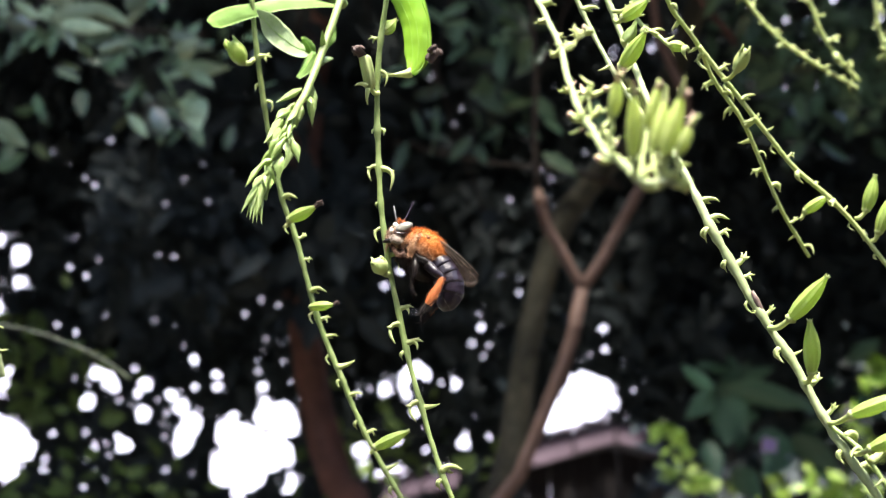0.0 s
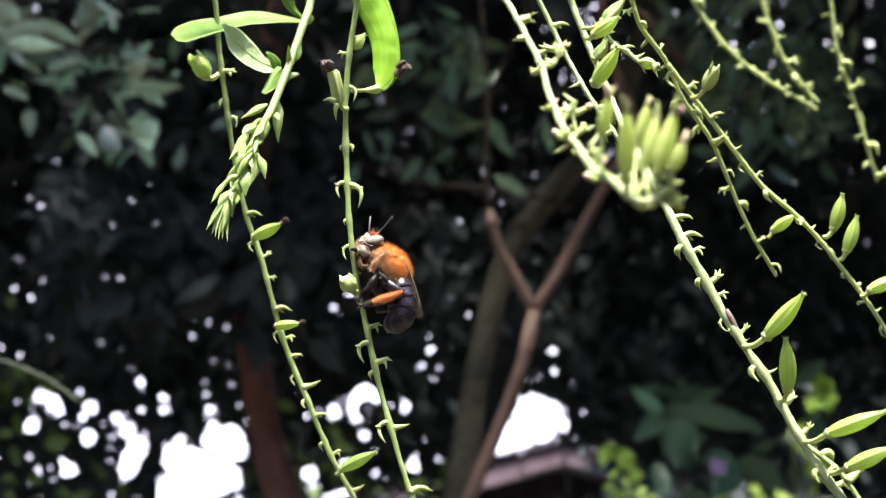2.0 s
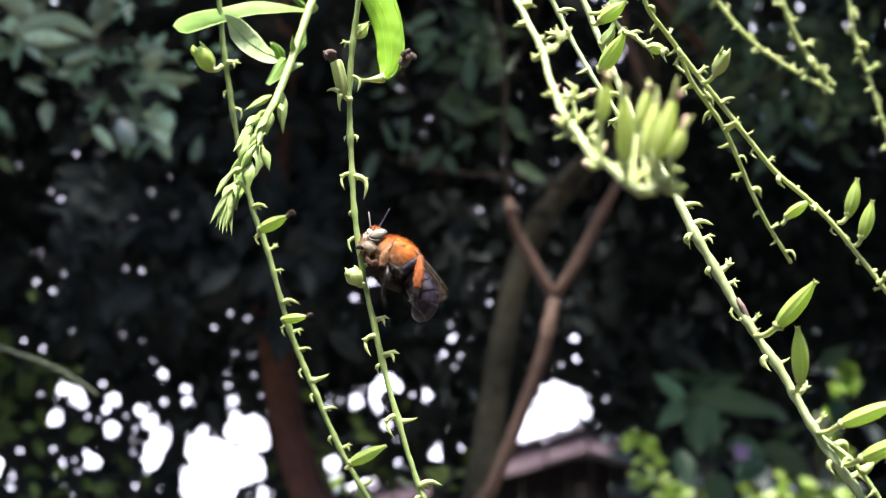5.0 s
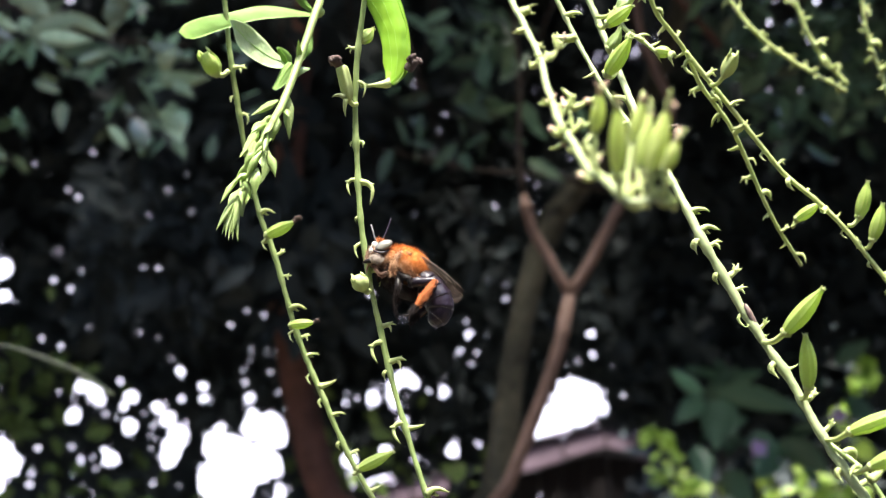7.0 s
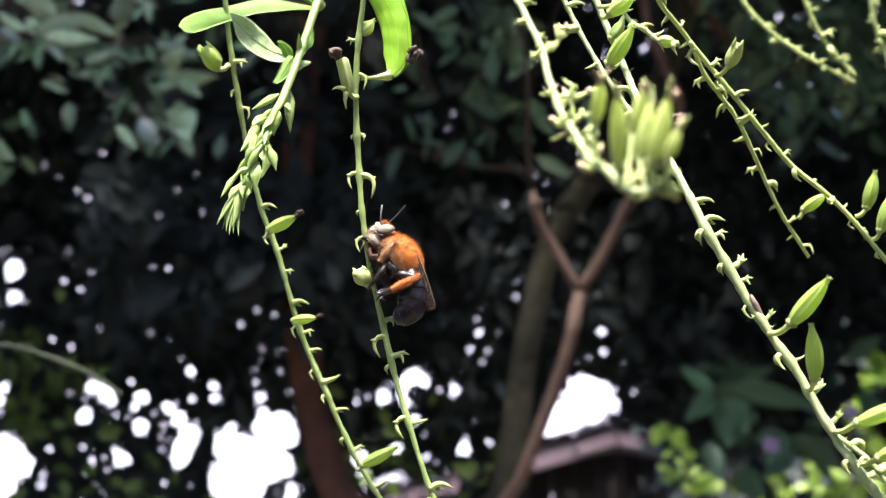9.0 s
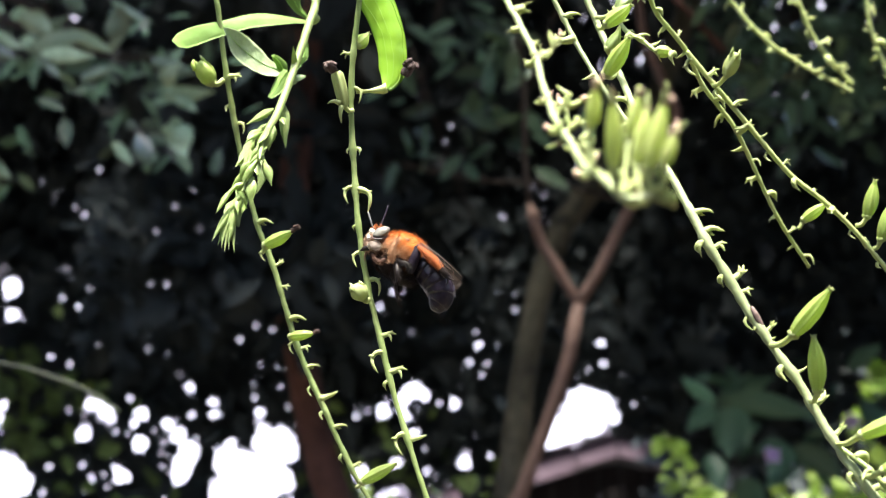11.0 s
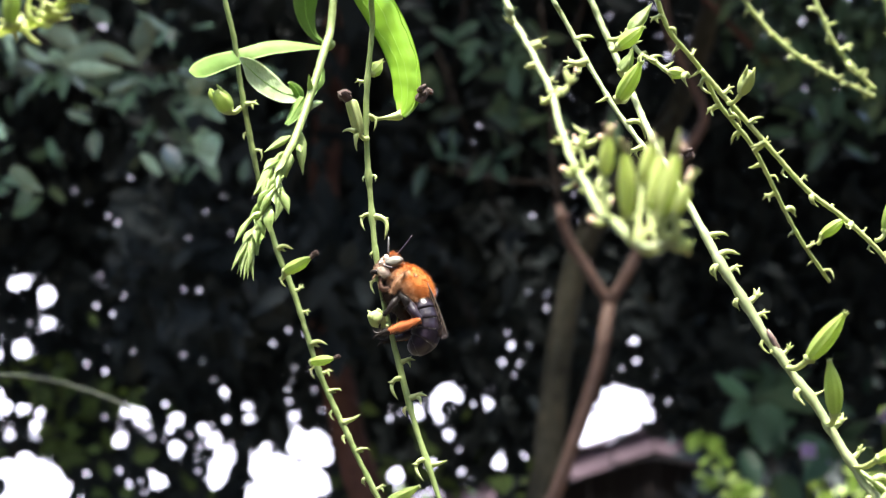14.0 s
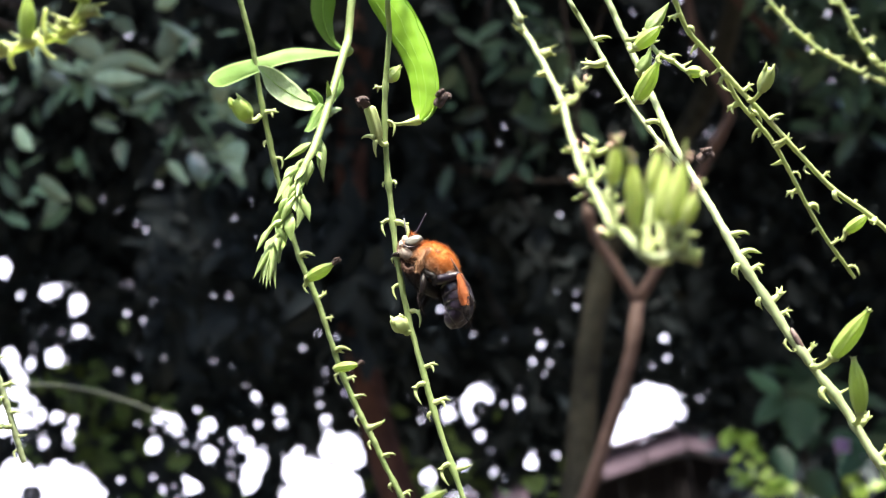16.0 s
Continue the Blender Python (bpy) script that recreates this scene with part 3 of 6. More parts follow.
BUSH_LEAVES = [
    ((-0.2002, 1.0153, 1.9452), (-0.1873, 0.9916, 1.9099), 0.0117),
    ((-0.289, 0.9481, 1.9798), (-0.2384, 0.915, 1.9604), 0.0061),
    ((-0.2924, 0.9445, 1.9814), (-0.2532, 0.9383, 1.9891), 0.0078),
    ((-0.2154, 0.9531, 1.9147), (-0.2029, 0.9438, 1.8877), 0.0096),
    ((-0.2074, 1.0007, 1.9651), (-0.1661, 0.993, 1.9629), 0.007),
    ((-0.3443, 0.9916, 1.9178), (-0.317, 0.9863, 1.8952), 0.0078),
    ((-0.3029, 0.9391, 2.0036), (-0.2774, 0.9381, 1.9915), 0.0094),
    ((-0.2102, 0.9695, 1.9811), (-0.1731, 0.9599, 1.9629), 0.0061),
    ((-0.2693, 0.9259, 2.0138), (-0.2438, 0.904, 1.9908), 0.006),
    ((-0.3524, 0.9613, 1.9497), (-0.3327, 0.9466, 1.9233), 0.0065),
    ((-0.3282, 0.9436, 1.981), (-0.3013, 0.9344, 1.9691), 0.0074),
    ((-0.1989, 0.9967, 1.9606), (-0.174, 0.9671, 1.936), 0.0048),
    ((-0.2354, 0.936, 1.9853), (-0.2239, 0.9273, 2.0062), 0.0085),
    ((-0.1982, 0.9628, 1.9558), (-0.1817, 0.935, 1.963), 0.0065),
]


def bush_leaves(n):
    """The smaller leaves of the bush, spread along its sprays, most of them drooping."""
    r = rng(77)
    rows = []
    for k in range(n):
        a = np.array([r.uniform(-0.355, -0.185), r.uniform(0.93, 1.02), 0])
        a[2] = 2.045 - (0.065 + 0.085 * np.clip((a[0] + 0.29) / 0.07, 0, 1)) * r.uniform(0, 1) ** 1.2
        rows.append((a, a + [r.normal(0.022, 0.012), r.normal(-0.014, 0.009), r.normal(-0.010, 0.010)], r.uniform(0.0032, 0.0068)))
    return rows


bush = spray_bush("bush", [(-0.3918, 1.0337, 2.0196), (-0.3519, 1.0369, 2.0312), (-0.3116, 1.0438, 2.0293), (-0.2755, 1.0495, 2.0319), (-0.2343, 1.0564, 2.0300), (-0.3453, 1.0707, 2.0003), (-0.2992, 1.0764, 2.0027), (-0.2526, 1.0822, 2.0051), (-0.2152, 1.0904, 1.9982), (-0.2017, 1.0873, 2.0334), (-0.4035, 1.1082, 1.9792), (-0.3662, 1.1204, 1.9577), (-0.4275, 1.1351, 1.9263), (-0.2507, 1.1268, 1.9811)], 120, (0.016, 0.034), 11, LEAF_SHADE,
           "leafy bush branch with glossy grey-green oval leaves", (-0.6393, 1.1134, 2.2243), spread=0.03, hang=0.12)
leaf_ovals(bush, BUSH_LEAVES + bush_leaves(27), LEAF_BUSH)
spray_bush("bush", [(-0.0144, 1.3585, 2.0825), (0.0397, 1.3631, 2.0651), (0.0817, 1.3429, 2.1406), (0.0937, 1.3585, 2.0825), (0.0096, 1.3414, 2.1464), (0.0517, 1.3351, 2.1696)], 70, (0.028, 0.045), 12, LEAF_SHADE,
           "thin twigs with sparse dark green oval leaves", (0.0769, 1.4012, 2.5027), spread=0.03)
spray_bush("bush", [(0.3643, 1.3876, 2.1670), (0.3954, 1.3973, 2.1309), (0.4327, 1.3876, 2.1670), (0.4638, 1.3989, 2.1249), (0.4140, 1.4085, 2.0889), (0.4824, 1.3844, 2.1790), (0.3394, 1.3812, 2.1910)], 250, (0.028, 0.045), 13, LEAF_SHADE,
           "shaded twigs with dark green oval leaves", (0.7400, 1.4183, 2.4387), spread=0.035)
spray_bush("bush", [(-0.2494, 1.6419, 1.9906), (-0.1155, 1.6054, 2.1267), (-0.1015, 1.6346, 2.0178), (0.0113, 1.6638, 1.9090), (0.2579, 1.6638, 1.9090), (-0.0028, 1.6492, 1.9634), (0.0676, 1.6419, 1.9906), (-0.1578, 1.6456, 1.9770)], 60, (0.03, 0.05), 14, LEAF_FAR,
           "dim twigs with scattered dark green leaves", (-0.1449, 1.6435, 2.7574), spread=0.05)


def house():
    shed = thing("house", (0.6, 4.2, 0.0), "low house with a dusty pink roof edge over a dark gable", "house")
    left, peak, right = [np.array(p) for p in [(-0.3577, 3.9000, 1.8823), (0.4926, 3.9000, 2.1017), (1.1158, 3.9000, 1.9409)]]
    back, drop = np.array([0, 1.0, 0]), np.array([0, 0, -1.0])

    def slab(p, q, high, deep):
        v = [w + s * high * drop + k * deep * back for k in (0, 1) for s in (0, 1) for w in (p, q)]
        return [tuple(w) for w in v], [(0, 1, 3, 2), (4, 6, 7, 5), (0, 4, 5, 1), (2, 3, 7, 6), (0, 2, 6, 4), (1, 5, 7, 3)]

    for a, b in ((left, peak), (peak, right)):
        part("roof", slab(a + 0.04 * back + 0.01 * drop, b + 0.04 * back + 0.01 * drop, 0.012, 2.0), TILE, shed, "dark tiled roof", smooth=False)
        part("ridge_strip", slab(a - 0.03 * back, b - 0.03 * back, 0.010, 0.03), FASCIA, shed, "weathered strip along the roof edge", smooth=False)
        n = 7
        for k in range(n):
            p, q = a + (b - a) * (k + 0.03) / n, a + (b - a) * (k + 0.97) / n
            part("verge_tile", slab(p + 0.012 * drop - 0.015 * back, q + 0.012 * drop - 0.015 * back, 0.066 + 0.006 * (k % 2), 0.05), FASCIA, shed, "dusty pink verge tile", smooth=False)
    gable = [left + 0.08 * drop, peak + 0.08 * drop, right + 0.08 * drop]
    low = 0.9
    for k in range(22):
        x0 = left[0] + (right[0] - left[0]) * k / 22
        x1 = left[0] + (right[0] - left[0]) * (k + 0.96) / 22
        top = lambda x: float(np.interp(x, [g[0] for g in gable], [g[2] for g in gable]))
        y = 4.0 + 0.008 * (k % 2)
        v = [(x0, y, low), (x1, y, low), (x1, y, top(x1)), (x0, y, top(x0))]
        v += [(x, w + 0.03, z) for x, w, z in v]
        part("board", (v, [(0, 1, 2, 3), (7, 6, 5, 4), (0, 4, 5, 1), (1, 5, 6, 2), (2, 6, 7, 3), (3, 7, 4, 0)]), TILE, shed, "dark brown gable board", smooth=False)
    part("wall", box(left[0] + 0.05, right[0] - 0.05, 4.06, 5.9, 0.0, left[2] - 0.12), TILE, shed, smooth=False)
    return shed


house()
hedge = thing("hedge", (2.4, 3.3, 0.0), "tall dark hedge beside the house", "hedge")
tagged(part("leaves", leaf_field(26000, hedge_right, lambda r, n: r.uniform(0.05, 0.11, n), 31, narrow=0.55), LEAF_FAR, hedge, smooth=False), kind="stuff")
for _k in range(5):
    part("stem", tube(smooth_line([(0.8 + 0.4 * _k, 3.3, 0), (0.85 + 0.4 * _k, 3.3, 1.2), (0.8 + 0.45 * _k, 3.3, 2.6)], 12), np.linspace(0.02, 0.008, 12), 8), BARK_GREY, hedge)
LOBED_LEAVES = [
    ((0.3790, 1.8622, 1.8407), (0.4227, 1.8442, 1.8846), 0.0126),
    ((0.3768, 1.8761, 1.8507), (0.3284, 1.8591, 1.8833), 0.0110),
    ((0.3856, 1.8423, 1.8492), (0.5032, 1.8298, 1.8187), 0.0173),
    ((0.4153, 1.9277, 1.8590), (0.3949, 1.9084, 1.7765), 0.0283),
    ((0.3817, 1.9139, 1.8527), (0.3397, 1.9116, 1.8148), 0.0157),
    ((0.3993, 1.8900, 1.8529), (0.4590, 1.8680, 1.8810), 0.0157),
    ((0.4766, 1.8703, 1.7835), (0.5410, 1.8773, 1.7382), 0.0205),
    ((0.4777, 1.8753, 1.7803), (0.4281, 1.8419, 1.7271), 0.0205),
    ((0.4855, 1.9354, 1.7957), (0.4284, 1.8973, 1.7830), 0.0142),
    ((0.4127, 1.9448, 1.7489), (0.4504, 1.9450, 1.7095), 0.0205),
    ((0.4958, 1.8833, 1.7890), (0.5260, 1.8463, 1.8073), 0.0110),
    ((0.3714, 1.9274, 1.7867), (0.3787, 1.8984, 1.7287), 0.0157),
    ((0.5751, 1.9133, 1.8971), (0.6220, 1.9011, 1.9274), 0.0142),
    ((0.5829, 1.8990, 1.8464), (0.6114, 1.8733, 1.8111), 0.0142),
]
lobed = spray_bush("shrub", [(0.4089, 1.9304, 1.8798), (0.4413, 1.9356, 1.8603), (0.4978, 1.9377, 1.8525), (0.4251, 1.9482, 1.8134), (0.4736, 1.9461, 1.8212), (0.4089, 1.9419, 1.8368)], 14, (0.03, 0.06), 21, LEAF_LOBED,
           "shrub with large deep green drooping leaves", (0.4705, 2.3749, 1.1867), narrow=0.5, spread=0.05, hang=0.6)
leaf_ovals(lobed, LOBED_LEAVES, LEAF_LOBED)
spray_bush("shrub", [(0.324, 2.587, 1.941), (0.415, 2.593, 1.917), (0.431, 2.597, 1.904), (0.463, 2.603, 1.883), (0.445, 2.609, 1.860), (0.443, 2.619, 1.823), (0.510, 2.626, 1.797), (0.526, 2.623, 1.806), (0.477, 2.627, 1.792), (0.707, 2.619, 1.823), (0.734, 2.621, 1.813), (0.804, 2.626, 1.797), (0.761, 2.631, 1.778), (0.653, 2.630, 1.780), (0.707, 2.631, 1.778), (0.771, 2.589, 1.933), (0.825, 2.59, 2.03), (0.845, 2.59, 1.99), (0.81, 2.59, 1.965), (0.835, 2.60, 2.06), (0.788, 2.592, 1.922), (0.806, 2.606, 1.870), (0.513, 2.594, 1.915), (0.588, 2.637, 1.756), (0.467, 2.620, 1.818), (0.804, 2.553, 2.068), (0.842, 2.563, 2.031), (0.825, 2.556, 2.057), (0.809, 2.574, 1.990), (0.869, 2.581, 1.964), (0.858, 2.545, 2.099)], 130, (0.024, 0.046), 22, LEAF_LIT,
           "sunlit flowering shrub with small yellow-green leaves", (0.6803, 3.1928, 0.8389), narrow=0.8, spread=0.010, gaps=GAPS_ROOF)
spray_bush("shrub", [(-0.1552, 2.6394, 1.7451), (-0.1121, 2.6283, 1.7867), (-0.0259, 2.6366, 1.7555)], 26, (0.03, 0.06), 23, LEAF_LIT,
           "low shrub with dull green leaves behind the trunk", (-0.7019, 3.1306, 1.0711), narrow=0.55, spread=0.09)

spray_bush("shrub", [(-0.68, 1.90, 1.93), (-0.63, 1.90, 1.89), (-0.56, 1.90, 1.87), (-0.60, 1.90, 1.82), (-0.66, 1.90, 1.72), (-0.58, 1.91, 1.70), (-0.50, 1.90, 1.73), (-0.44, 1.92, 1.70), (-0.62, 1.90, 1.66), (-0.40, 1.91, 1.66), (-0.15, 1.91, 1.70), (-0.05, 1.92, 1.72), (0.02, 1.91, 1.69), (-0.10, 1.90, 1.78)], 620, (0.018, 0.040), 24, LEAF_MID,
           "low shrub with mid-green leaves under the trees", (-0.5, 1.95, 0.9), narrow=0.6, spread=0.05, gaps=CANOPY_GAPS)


def violet_flower(at, size, seed):
    r = rng(seed)
    ob = thing("flower", at, "small violet flower on the shrub", "flower", "violet flowers")
    for k in range(5):
        a = 2 * np.pi * k / 5 + r.uniform(0, 1)
        tip = np.array(at) + size * np.array([np.cos(a), -0.25, np.sin(a)])
        mid = (np.array(at) + tip) / 2 + [0, -0.1 * size, 0]
        part("petal", blade(smooth_line([at, mid, tip], 7), size * np.array([0.1, 0.3, 0.42, 0.46, 0.4, 0.28, 0.1]), 0.2, (0, 20), 0.0006, (0, 1, 0), 4), PETAL, ob)
    part("stalk", tube(smooth_line([at, np.array(at) + [0, 0.02, -0.02], np.array(at) + [0.01, 0.05, -0.09]], 6), 0.0015, 5), LEAF_LIT, ob)
    return ob


for _k, (_p, _q) in enumerate((((0.4436, 1.8621, 1.7718), 0.013), ((0.4655, 1.8674, 1.7515), 0.009), ((0.5516, 1.8494, 1.8144), 0.012))):
    violet_flower(_p, _q, 200 + _k)

# ---- hanging flower stems ----
POD_MESH = mesh("pod", lathe([(0, 0.10), (0.04, 0.22), (0.12, 0.36), (0.28, 0.48), (0.45, 0.5), (0.62, 0.46), (0.76, 0.36), (0.87, 0.25), (0.93, 0.17), (0.955, 0.17), (0.98, 0.14), (1.0, 0.05)], 32, 8, 0.085, 0.07), POD)
POD_PALE = POD_MESH.copy()
POD_PALE.materials[0] = NEAR_POD
YOUNG = mesh("young_bud", lathe([(0, 0.12), (0.06, 0.22), (0.18, 0.40), (0.30, 0.52), (0.42, 0.47), (0.54, 0.45), (0.66, 0.34), (0.76, 0.22), (0.86, 0.15), (0.94, 0.07), (1.0, 0.015)], 18, 3, 0.26, 0.24), LUSH)
FINGER = mesh("bud_tip", lathe([(0, 0.2), (0.2, 0.36), (0.45, 0.38), (0.65, 0.28), (0.8, 0.16), (0.9, 0.10), (1.0, 0.02)], 10, 3, 0.25, 0.22), LUSH)
CYLINDER = mesh("pod", joined(lathe([(0, 0.18), (0.06, 0.34), (0.2, 0.44), (0.5, 0.47), (0.8, 0.46), (0.93, 0.44), (1.0, 0.25)], 30, 6, 0.16, 0.05)), STUB)


def crumpled():
    """A shrivelled flower: curled strips round a small core."""
    r = rng(55)
    bits = [lathe([(0, 0.25), (0.2, 0.34), (0.45, 0.3), (0.7, 0.36), (0.85, 0.15)], 8, 3, 0.3, 0.1)]
    for k in range(7):
        a, z = r.uniform(0, 2 * np.pi), r.uniform(0.1, 0.7)
        turn = np.linspace(0, r.uniform(2.5, 5.0), 7)
        q = r.uniform(0.16, 0.3)
        c = np.array([0.22 * np.cos(a), 0.22 * np.sin(a), z])
        run = [c + q * (np.cos(s) * np.array([np.cos(a), np.sin(a), 0]) + np.sin(s) * np.array([0.2, 0.1, 1.0])) for s in turn]
        bits.append(tube(run, np.linspace(0.13, 0.05, 7), 5, 0.2, 80 + k))
    return joined(*bits)


WITHER_MESH = mesh("withered_tip", crumpled(), WITHER)
BUD_MESH = mesh("bud", joined(lathe([(0, 0.14), (0.08, 0.34), (0.25, 0.5), (0.5, 0.54), (0.72, 0.46), (0.86, 0.36), (0.90, 0.30), (0.86, 0.18)], 15, 5, 0.14, 0.05),
                              *[tube([(0.42 * np.cos(a), 0.42 * np.sin(a), 0.72), (0.40 * np.cos(a), 0.40 * np.sin(a), 0.9), (q * np.cos(a), q * np.sin(a), 1.06)], [0.16, 0.12, 0.03], 5) for a, q in ((0.3, 0.35), (2.9, 0.5), (4.4, 0.2))]), STUB)
BUD_GREEN = BUD_MESH.copy()
BUD_GREEN.materials[0] = POD
CALYX_MESH = mesh("calyx", lathe([(0, 0.15), (0.3, 0.3), (0.65, 0.5), (1.0, 0.46)], 10, 5, 0.12), STUB)


def stub_mesh(k):
    """A short stalk left where a flower has dropped: a thorn, a claw that hooks down, a forked thorn, a small cup, a bent thorn, or a rising fork."""
    r = rng(70 + k)

    def prong(points, radii):
        p = [np.array(q) + r.normal(size=3) * [0.02, 0.04, 0.02] for q in points]
        return tube(smooth_line(p, 10), np.interp(np.linspace(0, 1, 10), np.linspace(0, 1, len(radii)), radii), 6)

    thorn = lambda: [prong([(-0.1, 0, 0), (0.3, 0, 0.05), (0.65, 0, 0.02), (1, 0, 0.10)], [0.24, 0.15, 0.10, 0.02])]
    claw = lambda: [prong([(-0.1, 0, 0.05), (0.3, 0, 0.12), (0.58, 0, -0.05), (0.68, 0, -0.5), (0.58, 0, -1.0)], [0.20, 0.15, 0.12, 0.09, 0.02]), prong([(0.5, 0, 0), (0.62, 0, 0.12), (0.72, 0, 0.14)], [0.12, 0.09, 0.02])]
    forked = lambda: [prong([(-0.1, 0, 0), (0.3, 0, 0.08), (0.62, 0, 0.12), (1, 0, 0.0)], [0.24, 0.17, 0.12, 0.02]), prong([(0.35, 0, 0.05), (0.55, 0, -0.12), (0.6, 0, -0.48)], [0.14, 0.10, 0.02]), prong([(0.5, 0, 0.1), (0.62, 0.05, 0.26), (0.8, 0.05, 0.34)], [0.10, 0.07, 0.01])]
    cup = lambda: [prong([(-0.1, 0, 0.1), (0.35, 0, 0.15), (0.6, 0, -0.1), (0.5, 0, -0.5)], [0.24, 0.24, 0.18, 0.03]), prong([(0.3, 0.1, 0.1), (0.55, 0.1, -0.25), (0.62, 0.1, -0.8)], [0.14, 0.10, 0.02])]
    bent = lambda: [prong([(-0.1, 0, 0), (0.3, 0, 0.10), (0.6, 0, 0.06), (0.82, 0, -0.05), (1, 0, -0.2)], [0.24, 0.17, 0.12, 0.09, 0.015]), prong([(0.25, 0, -0.05), (0.4, 0, -0.16), (0.5, 0, -0.22)], [0.12, 0.08, 0.02])]
    rising = lambda: [prong([(-0.1, 0, -0.05), (0.35, 0, 0.08), (0.7, 0, 0.30), (0.95, 0, 0.62)], [0.26, 0.20, 0.15, 0.03]), prong([(0.5, 0, 0.2), (0.8, 0.1, 0.22), (1.1, 0.1, 0.30)], [0.15, 0.11, 0.02]), prong([(0.55, 0, 0.25), (0.62, -0.1, 0.45), (0.60, -0.1, 0.66)], [0.12, 0.08, 0.01])]
    kinds = (thorn, claw, forked, cup, bent, rising)
    return mesh("stub", joined(*kinds[k % 6]()), STUB)


KNOB = mesh("knob", joined(lathe([(-0.1, 0.2), (0.1, 0.5), (0.4, 0.55), (0.7, 0.42), (0.95, 0.5), (1.0, 0.2)], 10, 4, 0.22, 0.1),
                           tube([(0.3, 0, 0.8), (0.5, 0.1, 1.2), (0.45, 0.1, 1.7)], [0.16, 0.12, 0.03], 5), tube([(-0.3, 0.1, 0.7), (-0.5, 0.1, 1.1), (-0.75, 0, 1.2)], [0.16, 0.12, 0.03], 5)), KNOB_MAT)
STUBS = [stub_mesh(k) for k in range(12)]
CROWN = mesh("tip", joined(lathe([(0, 0.5), (0.3, 0.42), (0.5, 0.5), (0.6, 0.2)], 10, 5, 0.15), *[tube([(0.34 * np.cos(a), 0.34 * np.sin(a), 0.3), (0.5 * np.cos(a), 0.5 * np.sin(a), 0.8), (0.75 * np.cos(a), 0.75 * np.sin(a), 1.0 + 0.2 * np.sin(3 * a))], [0.2, 0.14, 0.03], 5) for a in (0.2, 1.4, 2.8, 4.1, 5.2)]), STUB)


def stub(parent, at, way, size, k):
    """A stalk stub at a place on a stem, reaching out the given way."""
    x = Vector(way).normalized()
    y = Vector((0, 0, 1)).cross(x).normalized()
    z = x.cross(y)
    m = Matrix((x, y, z)).transposed().to_4x4()
    m.translation = at
    return part("stub", STUBS[k % 12], STUB, parent, at=m @ pose(0, 0, 0, rng(k).uniform(-25, 25)) @ Matrix.Diagonal((size, size, size, 1)))


def pod(parent, base, tip, width, root=None, withered=False, roll=0.0, mat_mesh=None):
    """A ribbed seed pod with its calyx, its stalk back to root on the stem, and a withered tip where it has one."""
    ob = part("pod", mat_mesh or POD_MESH, POD, parent, at=upright(base, tip, width, roll))
    base, tip = np.array(base), np.array(tip)
    way = (tip - base) / np.linalg.norm(tip - base)
    part("calyx", CALYX_MESH, STUB, ob, at=upright(base - way * width * 0.15, base + way * width * 0.28, width * 0.72))
    if root is not None:
        root = np.array(root)
        part("stalk", tube(smooth_line([root, (root + base) / 2 + [0, 0, -0.0006], base + way * 0.0003], 8), np.linspace(0.17, 0.19, 8) * width, 6), STUB, ob)
    if withered:
        part("withered_tip", WITHER_MESH, WITHER, ob, "withered brown tip", at=upright(tip - way * 0.0005, tip + way * width * 0.75 + np.array([0, 0, 0.0006]), width * 0.55))
    elif mat_mesh is None:
        part("tip", CROWN, STUB, ob, "pale pointed crown at the pod's end", at=upright(tip - way * width * 0.06, tip + way * width * 0.16, width * 0.30))
    return ob


CANE = [(1.3, 0.75, 0.0), (1.1, 0.62, 0.9), (0.62, 0.42, 1.72), (0.30, 0.30, 1.78), (0.12, 0.28, 1.775), (0.0, 0.31, 1.765), (-0.12, 0.33, 1.75), (-0.3, 0.34, 1.66), (-0.42, 0.35, 1.5)]
cane = thing("flowering_shrub", CANE[0], "arching woody cane that carries the hanging flower stems", "shrub")
part("cane", tube(smooth_line(CANE, 90), np.linspace(0.009, 0.003, 90), 10, 0.03, 9), BARK_TAN, cane)


def knobs(parent, points, spacing, size, seed):
    """Swollen flower bases along a stem, on all sides."""
    line = smooth_line(points, 200)
    run = np.linalg.norm(np.diff(line, axis=0), axis=1).sum()
    r = rng(seed)
    for k in range(int(run / spacing)):
        at = line[min(int(199 * (k + r.uniform(0.2, 0.8)) * spacing / run), 198)]
        a = (0 if k % 2 else np.pi) + r.normal() * 0.7
        way = np.array([np.cos(a), 0.6 * np.sin(a) - 0.2, r.uniform(-0.1, 0.7)])
        way /= np.linalg.norm(way)
        q = size * r.uniform(0.6, 1.3)
        part("knob", KNOB, KNOB_MAT, parent, at=upright(at, at + way * q * 1.3, q * 0.8, r.uniform(0, 360)))


